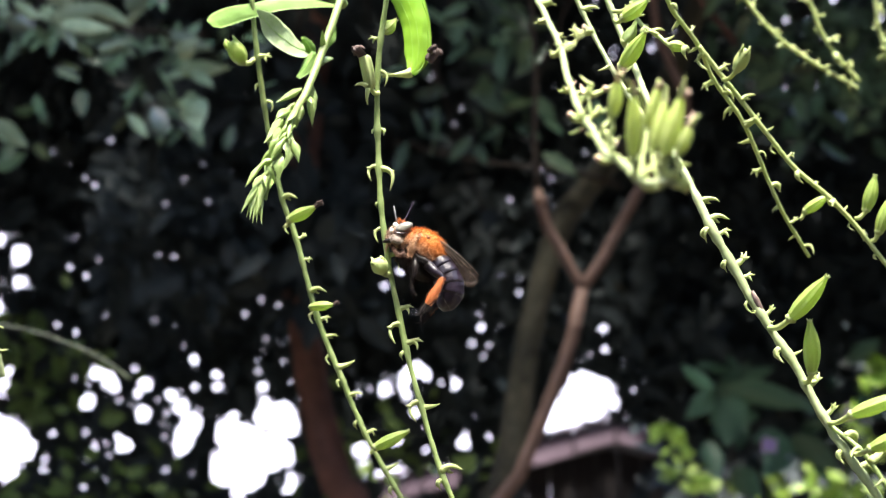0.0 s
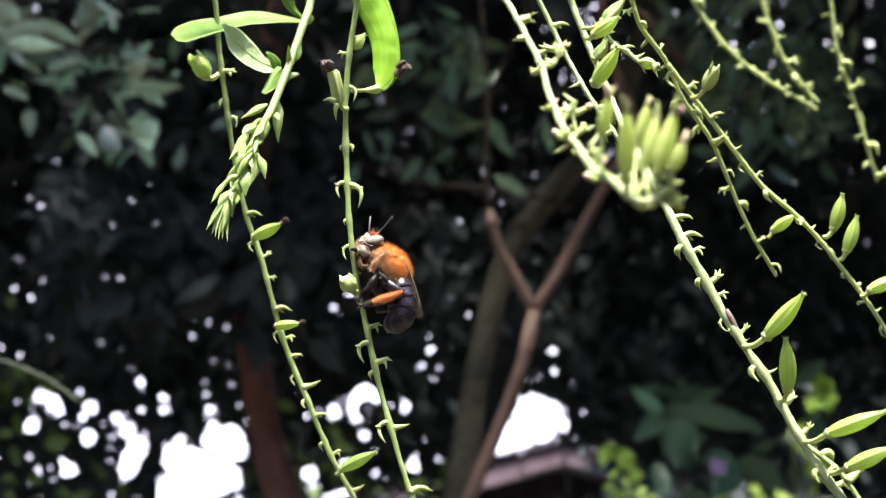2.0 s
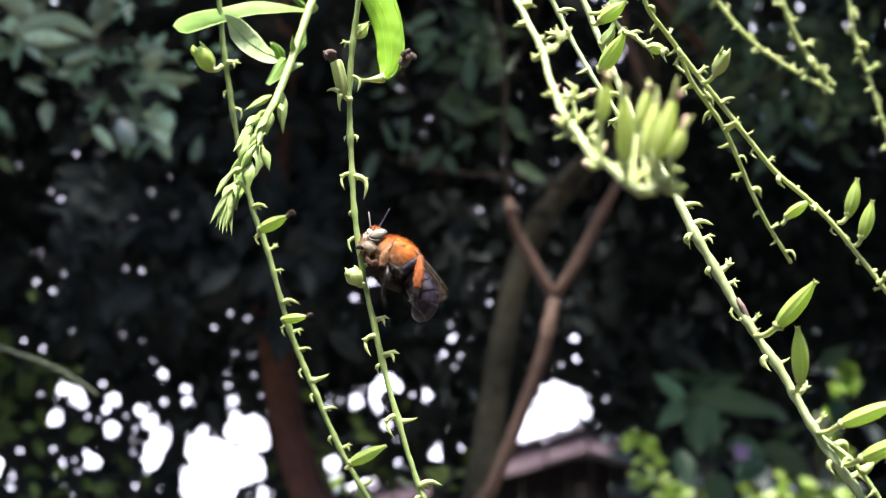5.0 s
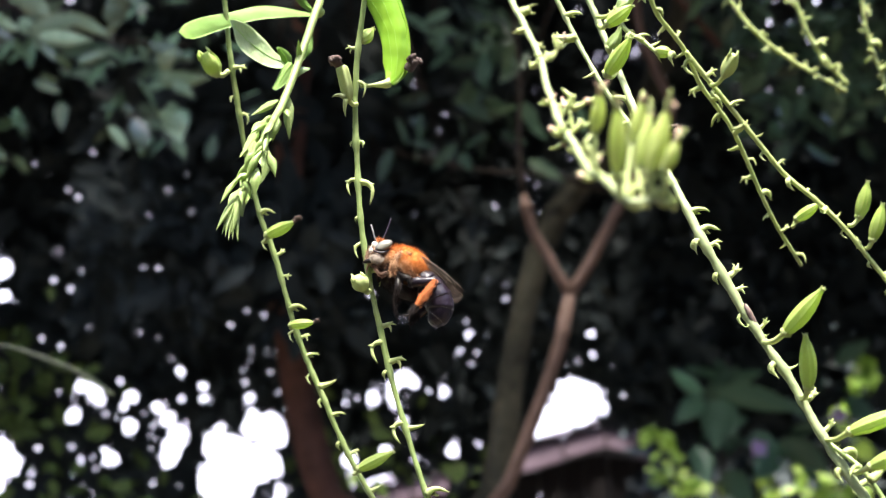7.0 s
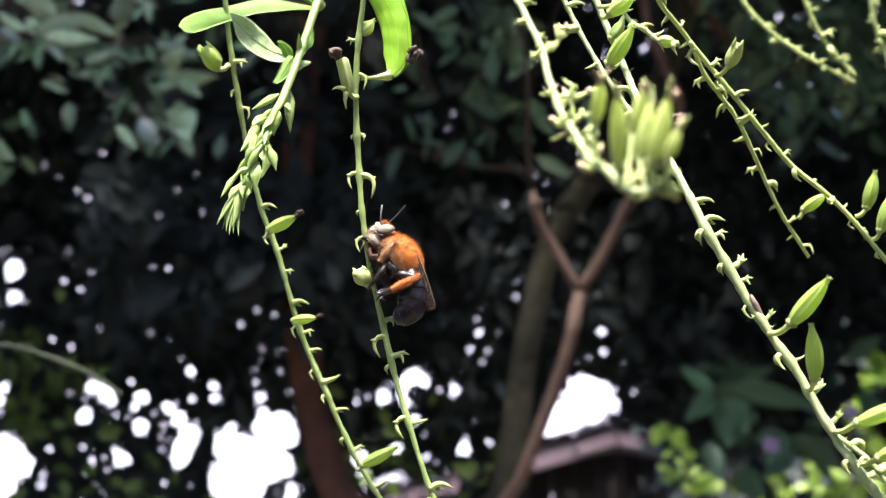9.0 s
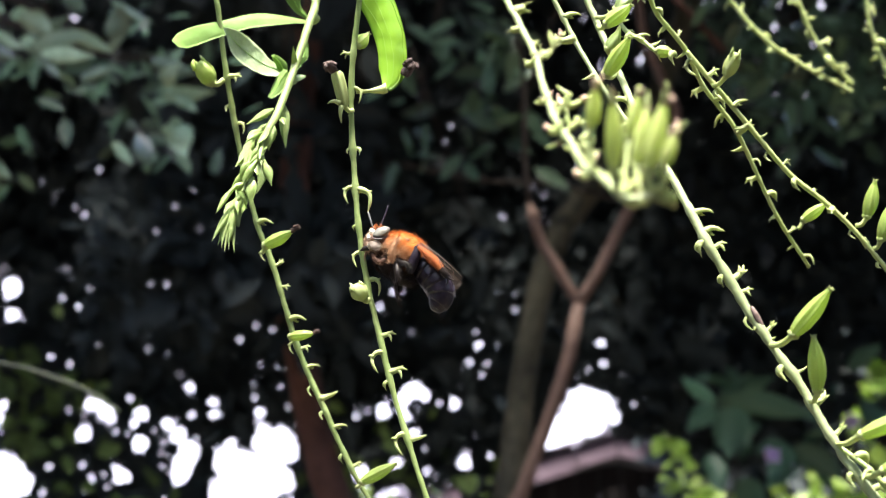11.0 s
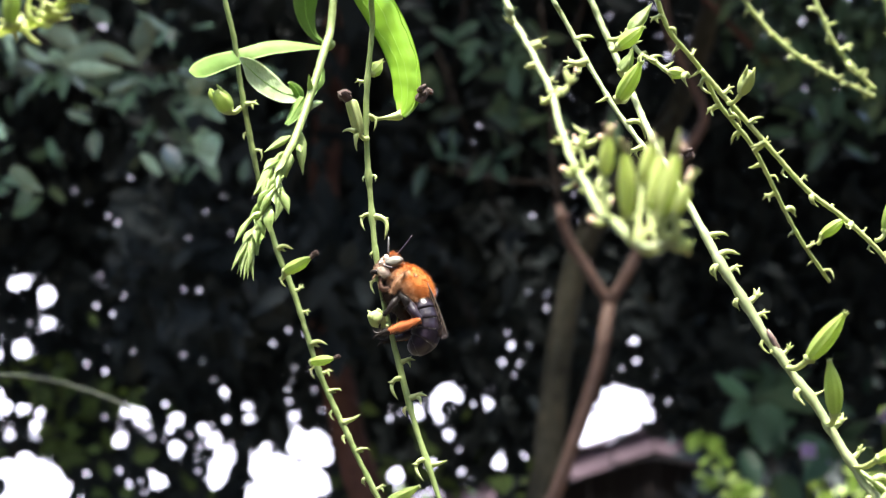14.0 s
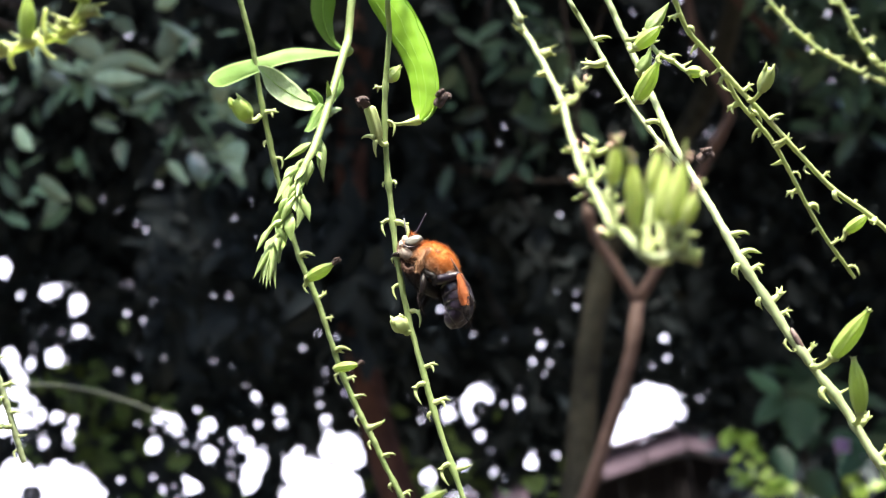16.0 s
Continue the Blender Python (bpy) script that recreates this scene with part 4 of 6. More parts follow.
def raceme(label, points, r0, r1, mat, group="hanging flower spikes", stubs=(), every=0.0, seed=0, size=0.003, skip=(0, 1), hang=False, jag=0.0):
    """A hanging flower stem. stubs: (share of the length, side in degrees, where 0 is to the right and 180 to the left, and perhaps the kind of stub and its length in millimetres); every: spacing of stubs left to chance."""
    if hang:
        c = smooth_line(CANE, 200)
        p0, p1 = np.array(points[0]), np.array(points[1])
        d = (p0 - p1) / np.linalg.norm(p0 - p1)
        reach = np.clip((c - p0) @ d, 0.005, 0.2)
        top = tuple(c[np.argmin(np.linalg.norm(c - p0 - reach[:, None] * d, axis=1) + 0.15 * reach)])
        was = np.linalg.norm(np.diff(smooth_line(points, 80), axis=0), axis=1).sum()
        points = [top] + list(points)
        now = np.linalg.norm(np.diff(smooth_line(points, 80), axis=0), axis=1).sum()
        stubs = [(1 - (1 - q[0]) * was / now, *q[1:]) for q in stubs]
    n = 14 * len(points)
    line = smooth_line(points, n)
    if jag:
        line[1:-1] += np.repeat(rng(seed + 500).normal(size=(n // 3 + 1, 3)), 3, axis=0)[:n - 2] * jag * 0.5
    ob = thing("flower_spike", points[0], label, "flower spike", group)
    wide = 0.88 * np.linspace(r0, r1, n) * (1 + 0.06 * np.sin(np.arange(n) * 1.7))
    for s, *_ in stubs:
        wide += 0.22 * r0 * np.exp(-((np.linspace(0, 1, n) - s) / 0.008) ** 2)
    part("stalk", tube(line, wide, 12, 0.035, seed), mat, ob)
    t = np.gradient(line, axis=0)
    length = np.linalg.norm(np.diff(line, axis=0), axis=1).sum()
    spots = list(stubs)
    if every:
        r = rng(seed)
        k, s = 0, skip[0] * length + every * 0.5
        while s < skip[1] * length:
            spots.append((s / length, (0 if k % 2 else 180) + r.normal() * 30))
            s += every * r.uniform(0.75, 1.25)
            k += 1
    for k, (s, side, *told) in enumerate(spots):
        i = min(int(s * (n - 1)), n - 2)
        at = line[i] + (line[i + 1] - line[i]) * (s * (n - 1) - i)
        d = t[i] / np.linalg.norm(t[i])
        right = np.array([1.0, 0, 0]) - d * d[0]
        right /= np.linalg.norm(right)
        front = np.cross(d, right)
        a = radians(side)
        way = right * np.cos(a) + front * np.sin(a) + d * 0.15
        kind, long = told if told else (seed * 7 + k, 1000 * size * rng(seed * 50 + k).uniform(0.55, 1.3))
        stub(ob, at + way * wide[i] * 0.6, way, 0.00105 * long, kind + 6 * (k % 2) if told else kind)
    return ob


MID = [(-0.0099, 0.2713, 1.7002), (-0.0122, 0.2756, 1.6825), (-0.0139, 0.2783, 1.6707), (-0.0145, 0.2811, 1.6589), (-0.0142, 0.2837, 1.6471), (-0.0134, 0.2852, 1.6350), (-0.0117, 0.2867, 1.6230), (-0.0097, 0.2874, 1.6135), (-0.0077, 0.2882, 1.6040), (-0.0052, 0.2889, 1.5947), (-0.0029, 0.2892, 1.5866), (-0.0001, 0.2897, 1.5783), (0.0046, 0.2908, 1.5673)]
mid = raceme("slender green hanging flower stem on which a bee sits", MID, 0.00072, 0.00060, STEM, hang=True, seed=1, size=0.0029, jag=0.00006,
             stubs=[(0.21, 178, 2, 2.2), (0.264, 4, 1, 2.6), (0.356, 4, 3, 1.7), (0.357, 178, 3, 1.2), (0.416, 178, 1, 2.9), (0.422, 4, 1, 3.9), (0.474, 178, 3, 1.2), (0.516, 178, 1, 2.5), (0.56, 4, 1, 3.1), (0.646, 4, 2, 2.9), (0.671, 178, 1, 3.5), (0.701, 4, 2, 3.4), (0.715, 178, 3, 1.7), (0.805, 4, 0, 3.4), (0.796, 178, 1, 3.4), (0.905, 4, 4, 4.0), (0.92, 178, 3, 2.1)])
pod(mid, (-0.0158, 0.2790, 1.6609), (-0.0172, 0.2761, 1.6677), 0.0029, (-0.0140, 0.2801, 1.6606), mat_mesh=CYLINDER)
part("withered_tip", WITHER_MESH, WITHER, mid, "withered dark brown flower", at=upright((-0.0172, 0.2761, 1.6675), (-0.0197, 0.2746, 1.6694), 0.0030))
for _l in ([(-0.0164, 0.2778, 1.6612), (-0.0177, 0.2777, 1.6617), (-0.0190, 0.2778, 1.6615), (-0.0192, 0.2779, 1.6613)], [(-0.0163, 0.2780, 1.6608), (-0.0166, 0.2785, 1.6589), (-0.0164, 0.2789, 1.6573)]):
    part("sepal", tube(smooth_line(_l, 7), [0.0006, 0.0006, 0.0005, 0.0004, 0.0003, 0.0002, 0.0001], 6), STUB, mid)
pod(mid, (-0.0128, 0.2847, 1.6209), (-0.0144, 0.2828, 1.6238), 0.0033, (-0.0116, 0.2846, 1.6211), mat_mesh=BUD_MESH)
pod(mid, (-0.0130, 0.2784, 1.6741), (-0.0106, 0.2796, 1.6775), 0.0028)

LEFT = [(-0.0503, 0.2932, 1.7202), (-0.0483, 0.2979, 1.7060), (-0.0462, 0.3019, 1.6942), (-0.0452, 0.3058, 1.6830), (-0.0435, 0.3100, 1.6704), (-0.0415, 0.3143, 1.6578), (-0.0389, 0.3163, 1.6472), (-0.0356, 0.3180, 1.6380), (-0.0330, 0.3196, 1.6288), (-0.0304, 0.3213, 1.6196), (-0.0274, 0.3225, 1.6118), (-0.0239, 0.3234, 1.6039), (-0.0207, 0.3243, 1.5961), (-0.0168, 0.3251, 1.5883), (-0.0123, 0.3259, 1.5806), (-0.0053, 0.3277, 1.5691)]
left = raceme("slender green hanging flower stem beside the leafy shoot", LEFT, 0.00074, 0.00060, STEM, hang=True, seed=2, size=0.0027, jag=0.00006,
              stubs=[(0.259, 4, 2, 3.0), (0.301, 178, 3, 1.7), (0.327, 4, 1, 2.4), (0.471, 4, 4, 3.2), (0.511, 178, 1, 2.2), (0.536, 4, 5, 2.0), (0.569, 4, 2, 2.0), (0.616, 4, 4, 3.4), (0.649, 178, 1, 2.2), (0.66, 4, 2, 2.4), (0.688, 4, 4, 2.7), (0.715, 178, 1, 1.9), (0.736, 4, 0, 4.0), (0.755, 178, 3, 1.9), (0.78, 4, 4, 2.8), (0.84, 4, 2, 2.4), (0.82, 178, 3, 1.8), (0.9, 4, 0, 3.2), (0.927, 178, 3, 2.0)])
pod(left, (-0.0481, 0.3057, 1.6782), (-0.0513, 0.3033, 1.6834), 0.0038, (-0.0456, 0.3063, 1.6796), mat_mesh=BUD_GREEN)
pod(left, (-0.0370, 0.3126, 1.6409), (-0.0302, 0.3098, 1.6434), 0.0029, (-0.0373, 0.3130, 1.6396), True)
pod(left, (-0.0314, 0.3141, 1.6200), (-0.0256, 0.3120, 1.6201), 0.0022, (-0.0307, 0.3142, 1.6195), True)
pod(left, (-0.0163, 0.3207, 1.5876), (-0.0081, 0.3186, 1.5913), 0.0027, (-0.0172, 0.3209, 1.5869))

THICK = [(0.0317, 0.2901, 1.7058), (0.0350, 0.2887, 1.6965), (0.0383, 0.2879, 1.6850), (0.0408, 0.2864, 1.6761), (0.0429, 0.2791, 1.6637), (0.0451, 0.2705, 1.6503), (0.0492, 0.2622, 1.6354), (0.0528, 0.2591, 1.6242), (0.0561, 0.2590, 1.6174), (0.0593, 0.2588, 1.6107), (0.0625, 0.2583, 1.6046), (0.0665, 0.2576, 1.5974), (0.0694, 0.2567, 1.5910), (0.0722, 0.2557, 1.5846), (0.0752, 0.2542, 1.5783), (0.0787, 0.2526, 1.5721), (0.0830, 0.2516, 1.5637)]
thick = raceme("thick pale green hanging flower stem bearing seed pods", THICK, 0.00080, 0.00088, PALE, hang=True, seed=3, size=0.0036, jag=0.00010,
               stubs=[(0.538, 4, 4, 3.4), (0.566, 4, 4, 3.6), (0.578, 178, 3, 2.5), (0.588, 4, 2, 2.7), (0.623, 178, 3, 2.0), (0.629, 4, 5, 3.0), (0.650, 4, 2, 2.4), (0.678, 178, 1, 2.0), (0.702, 4, 5, 2.2), (0.748, 178, 3, 2.8), (0.760, 4, 0, 2.2), (0.80, 4, 5, 2.8), (0.84, 4, 5, 2.6), (0.888, 178, 3, 2.3), (0.913, 4, 2, 3.1)])
pod(thick, (0.0641, 0.2474, 1.6026), (0.0699, 0.2413, 1.6094), 0.0031, (0.0629, 0.2581, 1.6034))
pod(thick, (0.0686, 0.2510, 1.5931), (0.0674, 0.2455, 1.6020), 0.0029, (0.0685, 0.2558, 1.5924))
pod(thick, (0.0734, 0.2460, 1.5847), (0.0827, 0.2408, 1.5879), 0.0027, (0.0722, 0.2558, 1.5848))
pod(thick, (0.0763, 0.2455, 1.5785), (0.0833, 0.2405, 1.5815), 0.0027, (0.0753, 0.2557, 1.5792))
pod(thick, (0.0363, 0.2596, 1.6577), (0.0407, 0.2539, 1.6632), 0.0031, (0.0399, 0.2687, 1.6623))
pod(thick, (0.0391, 0.2754, 1.6758), (0.0444, 0.2724, 1.6789), 0.0030, (0.0384, 0.2809, 1.6783))
pod(thick, (0.0421, 0.2801, 1.6812), (0.0474, 0.2766, 1.6862), 0.0027, (0.0381, 0.2823, 1.6810), mat_mesh=YOUNG)
pod(thick, (0.0391, 0.2749, 1.6700), (0.0419, 0.2718, 1.6737), 0.0024, (0.0400, 0.2768, 1.6706), mat_mesh=YOUNG)

part("scar", tube([(0.0600, 0.2577, 1.6106), (0.0607, 0.2579, 1.6090), (0.0615, 0.2582, 1.6072), (0.0622, 0.2586, 1.6058)], [0.0003, 0.0006, 0.0006, 0.0003], 10), SCAR, thick, "dark brown bruise on the stem")
part("withered_flower", WITHER_MESH, WITHER, thick, "curled withered flower", at=upright((0.0466, 0.2569, 1.6438), (0.0496, 0.2564, 1.6460), 0.0030))
knobs(thick, THICK[9:], 0.006, 0.0011, 64)
SPLIT = [(0.0724, 0.2553, 1.5843), (0.0736, 0.2540, 1.5828), (0.0754, 0.2524, 1.5808), (0.0773, 0.2512, 1.5784), (0.0797, 0.2505, 1.5741), (0.0830, 0.2504, 1.5680)]
raceme("thin green side shoot splitting from a thick stem", SPLIT, 0.0005, 0.0005, STEM, seed=9, size=0.003, stubs=[(0.2, 5), (0.35, 185), (0.5, 5), (0.7, 175)])
SIDE = [(0.0248, 0.2806, 1.6952), (0.0283, 0.2812, 1.6873), (0.0312, 0.2814, 1.6807), (0.0333, 0.2808, 1.6750), (0.0356, 0.2793, 1.6691), (0.0376, 0.2776, 1.6638), (0.0407, 0.2762, 1.6575), (0.0437, 0.2746, 1.6518), (0.0462, 0.2726, 1.6478)]
raceme("pale green flower stem running beside a thicker one", SIDE, 0.00070, 0.00055, PALE, hang=True, seed=4, size=0.0032, stubs=[(0.3, 5), (0.4, 185), (0.6, 185), (0.75, 5), (0.86, 190)])

BUDS = [(0.0421, 0.2838, 1.6830), (0.0445, 0.2812, 1.6770), (0.0469, 0.2780, 1.6736), (0.0495, 0.2764, 1.6702), (0.0524, 0.2757, 1.6695), (0.0535, 0.2752, 1.6684)]
buds = raceme("short green twig with small flower buds", BUDS, 0.0006, 0.0005, STEM, seed=5, every=0.002, size=0.0022)
pod(buds, (0.0494, 0.2758, 1.6700), (0.0528, 0.2750, 1.6691), 0.0026)

FORKA = [(0.0474, 0.2847, 1.6984), (0.0501, 0.2881, 1.6932), (0.0529, 0.2918, 1.6866), (0.0570, 0.2949, 1.6824), (0.0606, 0.2983, 1.6789), (0.0644, 0.3035, 1.6733), (0.0717, 0.3092, 1.6656), (0.0763, 0.3146, 1.6590), (0.0803, 0.3194, 1.6520), (0.0848, 0.3239, 1.6448), (0.0888, 0.3277, 1.6401), (0.0919, 0.3311, 1.6367)]
raceme("thin green flower stem with bare stubs to its tip", FORKA, 0.00078, 0.0005, STUB, hang=True, seed=6, every=0.0044, size=0.0027, skip=(0.3, 1.0))
FORKB = [(0.0601, 0.2971, 1.6789), (0.0663, 0.3002, 1.6720), (0.0717, 0.3030, 1.6661), (0.0771, 0.3058, 1.6601), (0.0837, 0.3086, 1.6527), (0.0917, 0.3109, 1.6464), (0.0983, 0.3131, 1.6401), (0.1036, 0.3152, 1.6338), (0.1088, 0.3169, 1.6273), (0.1140, 0.3190, 1.6196), (0.1191, 0.3214, 1.6106)]
forkb = raceme("thin green flower stem with seed pods near its end", FORKB, 0.00068, 0.0006, STUB, seed=7, every=0.0044, size=0.0027)
pod(forkb, (0.0680, 0.2949, 1.6717), (0.0703, 0.2915, 1.6763), 0.0030, (0.0659, 0.2996, 1.6715), mat_mesh=BUD_MESH)
pod(forkb, (0.1011, 0.3127, 1.6430), (0.1030, 0.3095, 1.6509), 0.0030, (0.0985, 0.3132, 1.6415))
pod(forkb, (0.1038, 0.3131, 1.6376), (0.1061, 0.3099, 1.6456), 0.0030, (0.1024, 0.3145, 1.6363))
pod(forkb, (0.0874, 0.3167, 1.6441), (0.0925, 0.3137, 1.6472), 0.0027, (0.0864, 0.3171, 1.6425))
pod(forkb, (0.1088, 0.3145, 1.6286), (0.1157, 0.3126, 1.6315), 0.0030, (0.1074, 0.3158, 1.6277))

NEAR = [(0.0114, 0.2223, 1.6662), (0.0130, 0.2180, 1.6587), (0.0154, 0.2136, 1.6514), (0.0172, 0.2092, 1.6443), (0.0184, 0.2044, 1.6384), (0.0189, 0.1995, 1.6317), (0.0193, 0.1938, 1.6259), (0.0198, 0.1881, 1.6203), (0.0206, 0.1820, 1.6160), (0.0210, 0.1760, 1.6115), (0.0213, 0.1711, 1.6083), (0.0221, 0.1663, 1.6060), (0.0230, 0.1635, 1.6038), (0.0239, 0.1622, 1.6020), (0.0255, 0.1611, 1.6011), (0.0272, 0.1610, 1.6016), (0.0283, 0.1611, 1.6011)]
near = raceme("near pale green flower stem ending in a tuft of pods", NEAR, 0.00055, 0.00062, PALE, hang=True, seed=8, jag=0.00008, every=0.0055, size=0.0028, skip=(0.0, 0.52))
knobs(near, NEAR[:5], 0.0055, 0.0013, 65)
# swollen flower bases: share of the stem's length, which way they point (0 to the right, 90 up), length in millimetres, withered pink at the end or not
NEAR_NUBS = [
    (0.368, 38, 5, 0), (0.371, 25, 3.1, 0), (0.368, -141, 2.1, 0), (0.515, -175, 1.1, 0), (0.528, 21, 3.1, 0), (0.542, 12, 4.7, 1),
    (0.559, 38, 1.8, 1), (0.635, 34, 2.7, 0), (0.639, 167, 2.3, 1), (0.635, -108, 1.6, 0), (0.702, -106, 0.7, 0), (0.793, 84, 2.9, 0),
    (0.813, 41, 1.8, 1), (0.86, -165, 2, 1), (0.88, -11, 1.5, 0), (0.953, -36, 2.2, 0), (0.953, 55, 1.2, 0), (0.97, 27, 1.6, 0),
    (0.93, 0, 1.5, 0), (0.99, 104, 2.1, 0), (0.99, 54, 2.4, 0), (1, 72, 1.3, 0), (1, -28, 1.5, 1),
]
_line = smooth_line(NEAR, 300)
for _i, (_at, _way, _long, _pink) in enumerate(NEAR_NUBS):
    _g = rng(600 + _i)
    _b = _line[int(299 * _at)]
    _v = np.array([np.cos(radians(_way)), -0.15, np.sin(radians(_way))]) * 0.001 * _long
    _hook = np.array([-_v[2], 0, _v[0]]) * (0.35 if np.cos(radians(_way)) > 0 else -0.35) * _g.uniform(0.2, 1.0)
    _l = [_b, _b + 0.4 * _v - 0.5 * _hook, _b + 0.75 * _v - 0.2 * _hook, _b + _v + 0.6 * _hook]
    _r, _q = 0.00034, 0.00040 * _g.uniform(0.8, 1.3)
    _o = part("stub", tube(smooth_line(_l, 11), np.r_[np.linspace(1.25 * _r, 0.85 * _r, 5), np.linspace(0.9 * _q, _q, 3), 0.85 * _q, 0.6 * _q, 0.25 * _q], 8, 0.06, 3), KNOB_MAT, near)
    _e, _m = _l[-1], _l[1]
    for _k in range(5):
        _w = _g.normal(size=3) * [0.0008, 0.0005, 0.0007] + [0, 0, 0.0002]
        _s = (_m, _l[2], _e, _e, _m)[_k]
        part("claw", tube(smooth_line([_s, _s + 0.6 * _w, _s + 1.3 * _w + [0, 0, 0.0004]], 6), np.array([1.0, 0.9, 0.75, 0.6, 0.4, 0.12]) * 0.00038, 5), PINK if _k == 3 and _i % 3 == 0 else STUB, _o)
    if _pink:
        part("withered_end", tube(smooth_line([_e - [0, 0, 0.0004], _e, _e + [0.0002, 0, 0.0005]], 5), np.array([0.5, 0.9, 1.0, 0.8, 0.3]) * _q, 7, 0.12, 4), PINK, _o, "pinkish withered end")
NEAR_PODS = [
    ((0.0214, 0.1665, 1.6118), (0.0221, 0.1640, 1.6164), 0.0024, (0.0211, 0.1668, 1.6072)),
    ((0.0231, 0.1610, 1.6045), (0.0230, 0.1570, 1.6119), 0.0025, (0.0237, 0.1619, 1.6020)),
    ((0.0256, 0.1650, 1.6098), (0.0271, 0.1630, 1.6150), 0.0022, (0.0241, 0.1628, 1.6027)),
    ((0.0267, 0.1600, 1.6041), (0.0289, 0.1570, 1.6115), 0.0027, (0.0270, 0.1609, 1.6018)),
    ((0.0259, 0.1635, 1.6060), (0.0277, 0.1615, 1.6128), 0.0022, (0.0262, 0.1610, 1.6017)),
    ((0.0284, 0.1590, 1.6043), (0.0299, 0.1575, 1.6078), 0.0021, (0.0283, 0.1611, 1.6013)),
]
for _a, _b, _w, _c in NEAR_PODS:
    _o = pod(near, _a, _b, 0.77 * _w, _c, mat_mesh=POD_PALE)
    _e, _v = np.array(_b), (np.array(_b) - _a) / np.linalg.norm(np.array(_b) - _a)
    for _k in range(4):
        _w2 = rng(int(abs(_e[0]) * 1e6) % 9967 + _k).normal(size=3) * 0.00045
        part("withered_end", tube(smooth_line([_e - 0.0007 * _v, _e + 0.4 * _w2, _e + 0.0006 * _v + _w2, _e + 0.0008 * _v + 1.6 * _w2], 6), np.array([0.12, 0.15, 0.14, 0.11, 0.08, 0.03]) * _w, 6, 0.12, 4), PINK if _k % 2 else KNOB_MAT, _o, "pinkish withered end" if _k % 2 else "pale withered end")

FAR_A = [(0.1008, 0.4447, 1.7750), (0.1076, 0.4478, 1.7634), (0.1173, 0.4508, 1.7517), (0.1272, 0.4529, 1.7439), (0.1370, 0.4544, 1.7379), (0.1485, 0.4560, 1.7316)]
FAR_B = [(0.1266, 0.4445, 1.7746), (0.1304, 0.4474, 1.7640), (0.1352, 0.4507, 1.7514), (0.1411, 0.4531, 1.7427), (0.1489, 0.4554, 1.7339)]
FAR_C = [(0.1525, 0.4433, 1.7780), (0.1543, 0.4475, 1.7626), (0.1561, 0.4506, 1.7511), (0.1609, 0.4543, 1.7375), (0.1651, 0.4579, 1.7240), (0.1704, 0.4626, 1.7067)]
for _k, _l in enumerate((FAR_A, FAR_B, FAR_C)):
    _f = raceme("green flower stem hanging further back", _l, 0.0009, 0.0008, STUB, seed=20 + _k, every=0.0055, size=0.004, jag=0.0001)
    knobs(_f, _l, 0.0055, 0.0014, 70 + _k)
ARC = [(-0.3815, 0.7799, 1.7037), (-0.3103, 0.7770, 1.7119), (-0.2650, 0.7763, 1.7127), (-0.2392, 0.7771, 1.7088), (-0.2199, 0.7786, 1.7026), (-0.2006, 0.7806, 1.6945), (-0.1814, 0.7839, 1.6817)]
raceme("arching green stem behind the flower stems", ARC, 0.0018, 0.0012, DULL, seed=25)
CORNER = [(-0.0462, 0.1839, 1.6559), (-0.0479, 0.1857, 1.6525), (-0.0509, 0.1876, 1.6483), (-0.0546, 0.1888, 1.6467), (-0.0590, 0.1896, 1.6463), (-0.0644, 0.1905, 1.6454), (-0.0730, 0.1909, 1.6454)]
corner = raceme("near pale flower stem with buds", CORNER, 0.0009, 0.0008, NEAR_POD, hang=True, seed=26, every=0.004, size=0.0024)
knobs(corner, CORNER, 0.0024, 0.0019, 63)
for _l in ([(-0.0584, 0.1875, 1.6452), (-0.0581, 0.1870, 1.6469), (-0.0574, 0.1867, 1.6480)], [(-0.0558, 0.1875, 1.6456), (-0.0547, 0.1880, 1.6439), (-0.0535, 0.1883, 1.6431)], [(-0.0545, 0.1874, 1.6459), (-0.0550, 0.1869, 1.6479), (-0.0545, 0.1862, 1.6502)], [(-0.0537, 0.1874, 1.6461), (-0.0524, 0.1877, 1.6454), (-0.0519, 0.1876, 1.6457)], [(-0.0595, 0.1875, 1.6448), (-0.0602, 0.1879, 1.6435), (-0.0597, 0.1883, 1.6421)], [(-0.0517, 0.1871, 1.6474), (-0.0504, 0.1873, 1.6471), (-0.0495, 0.1871, 1.6478)]):
    part("stub", tube(smooth_line(_l, 8), np.linspace(0.00055, 0.00025, 8), 7, 0.08, 6), NEAR_POD, corner)
pod(corner, (-0.0578, 0.1874, 1.6457), (-0.0567, 0.1846, 1.6518), 0.0022)
LOWLEFT = [(-0.1086, 0.2967, 1.6336), (-0.1055, 0.2993, 1.6251), (-0.1030, 0.3018, 1.6165), (-0.1016, 0.3036, 1.6105), (-0.0997, 0.3061, 1.6020)]
raceme("pale flower stem tip at the side", LOWLEFT, 0.001, 0.0007, PALE, seed=27, every=0.003, size=0.003)

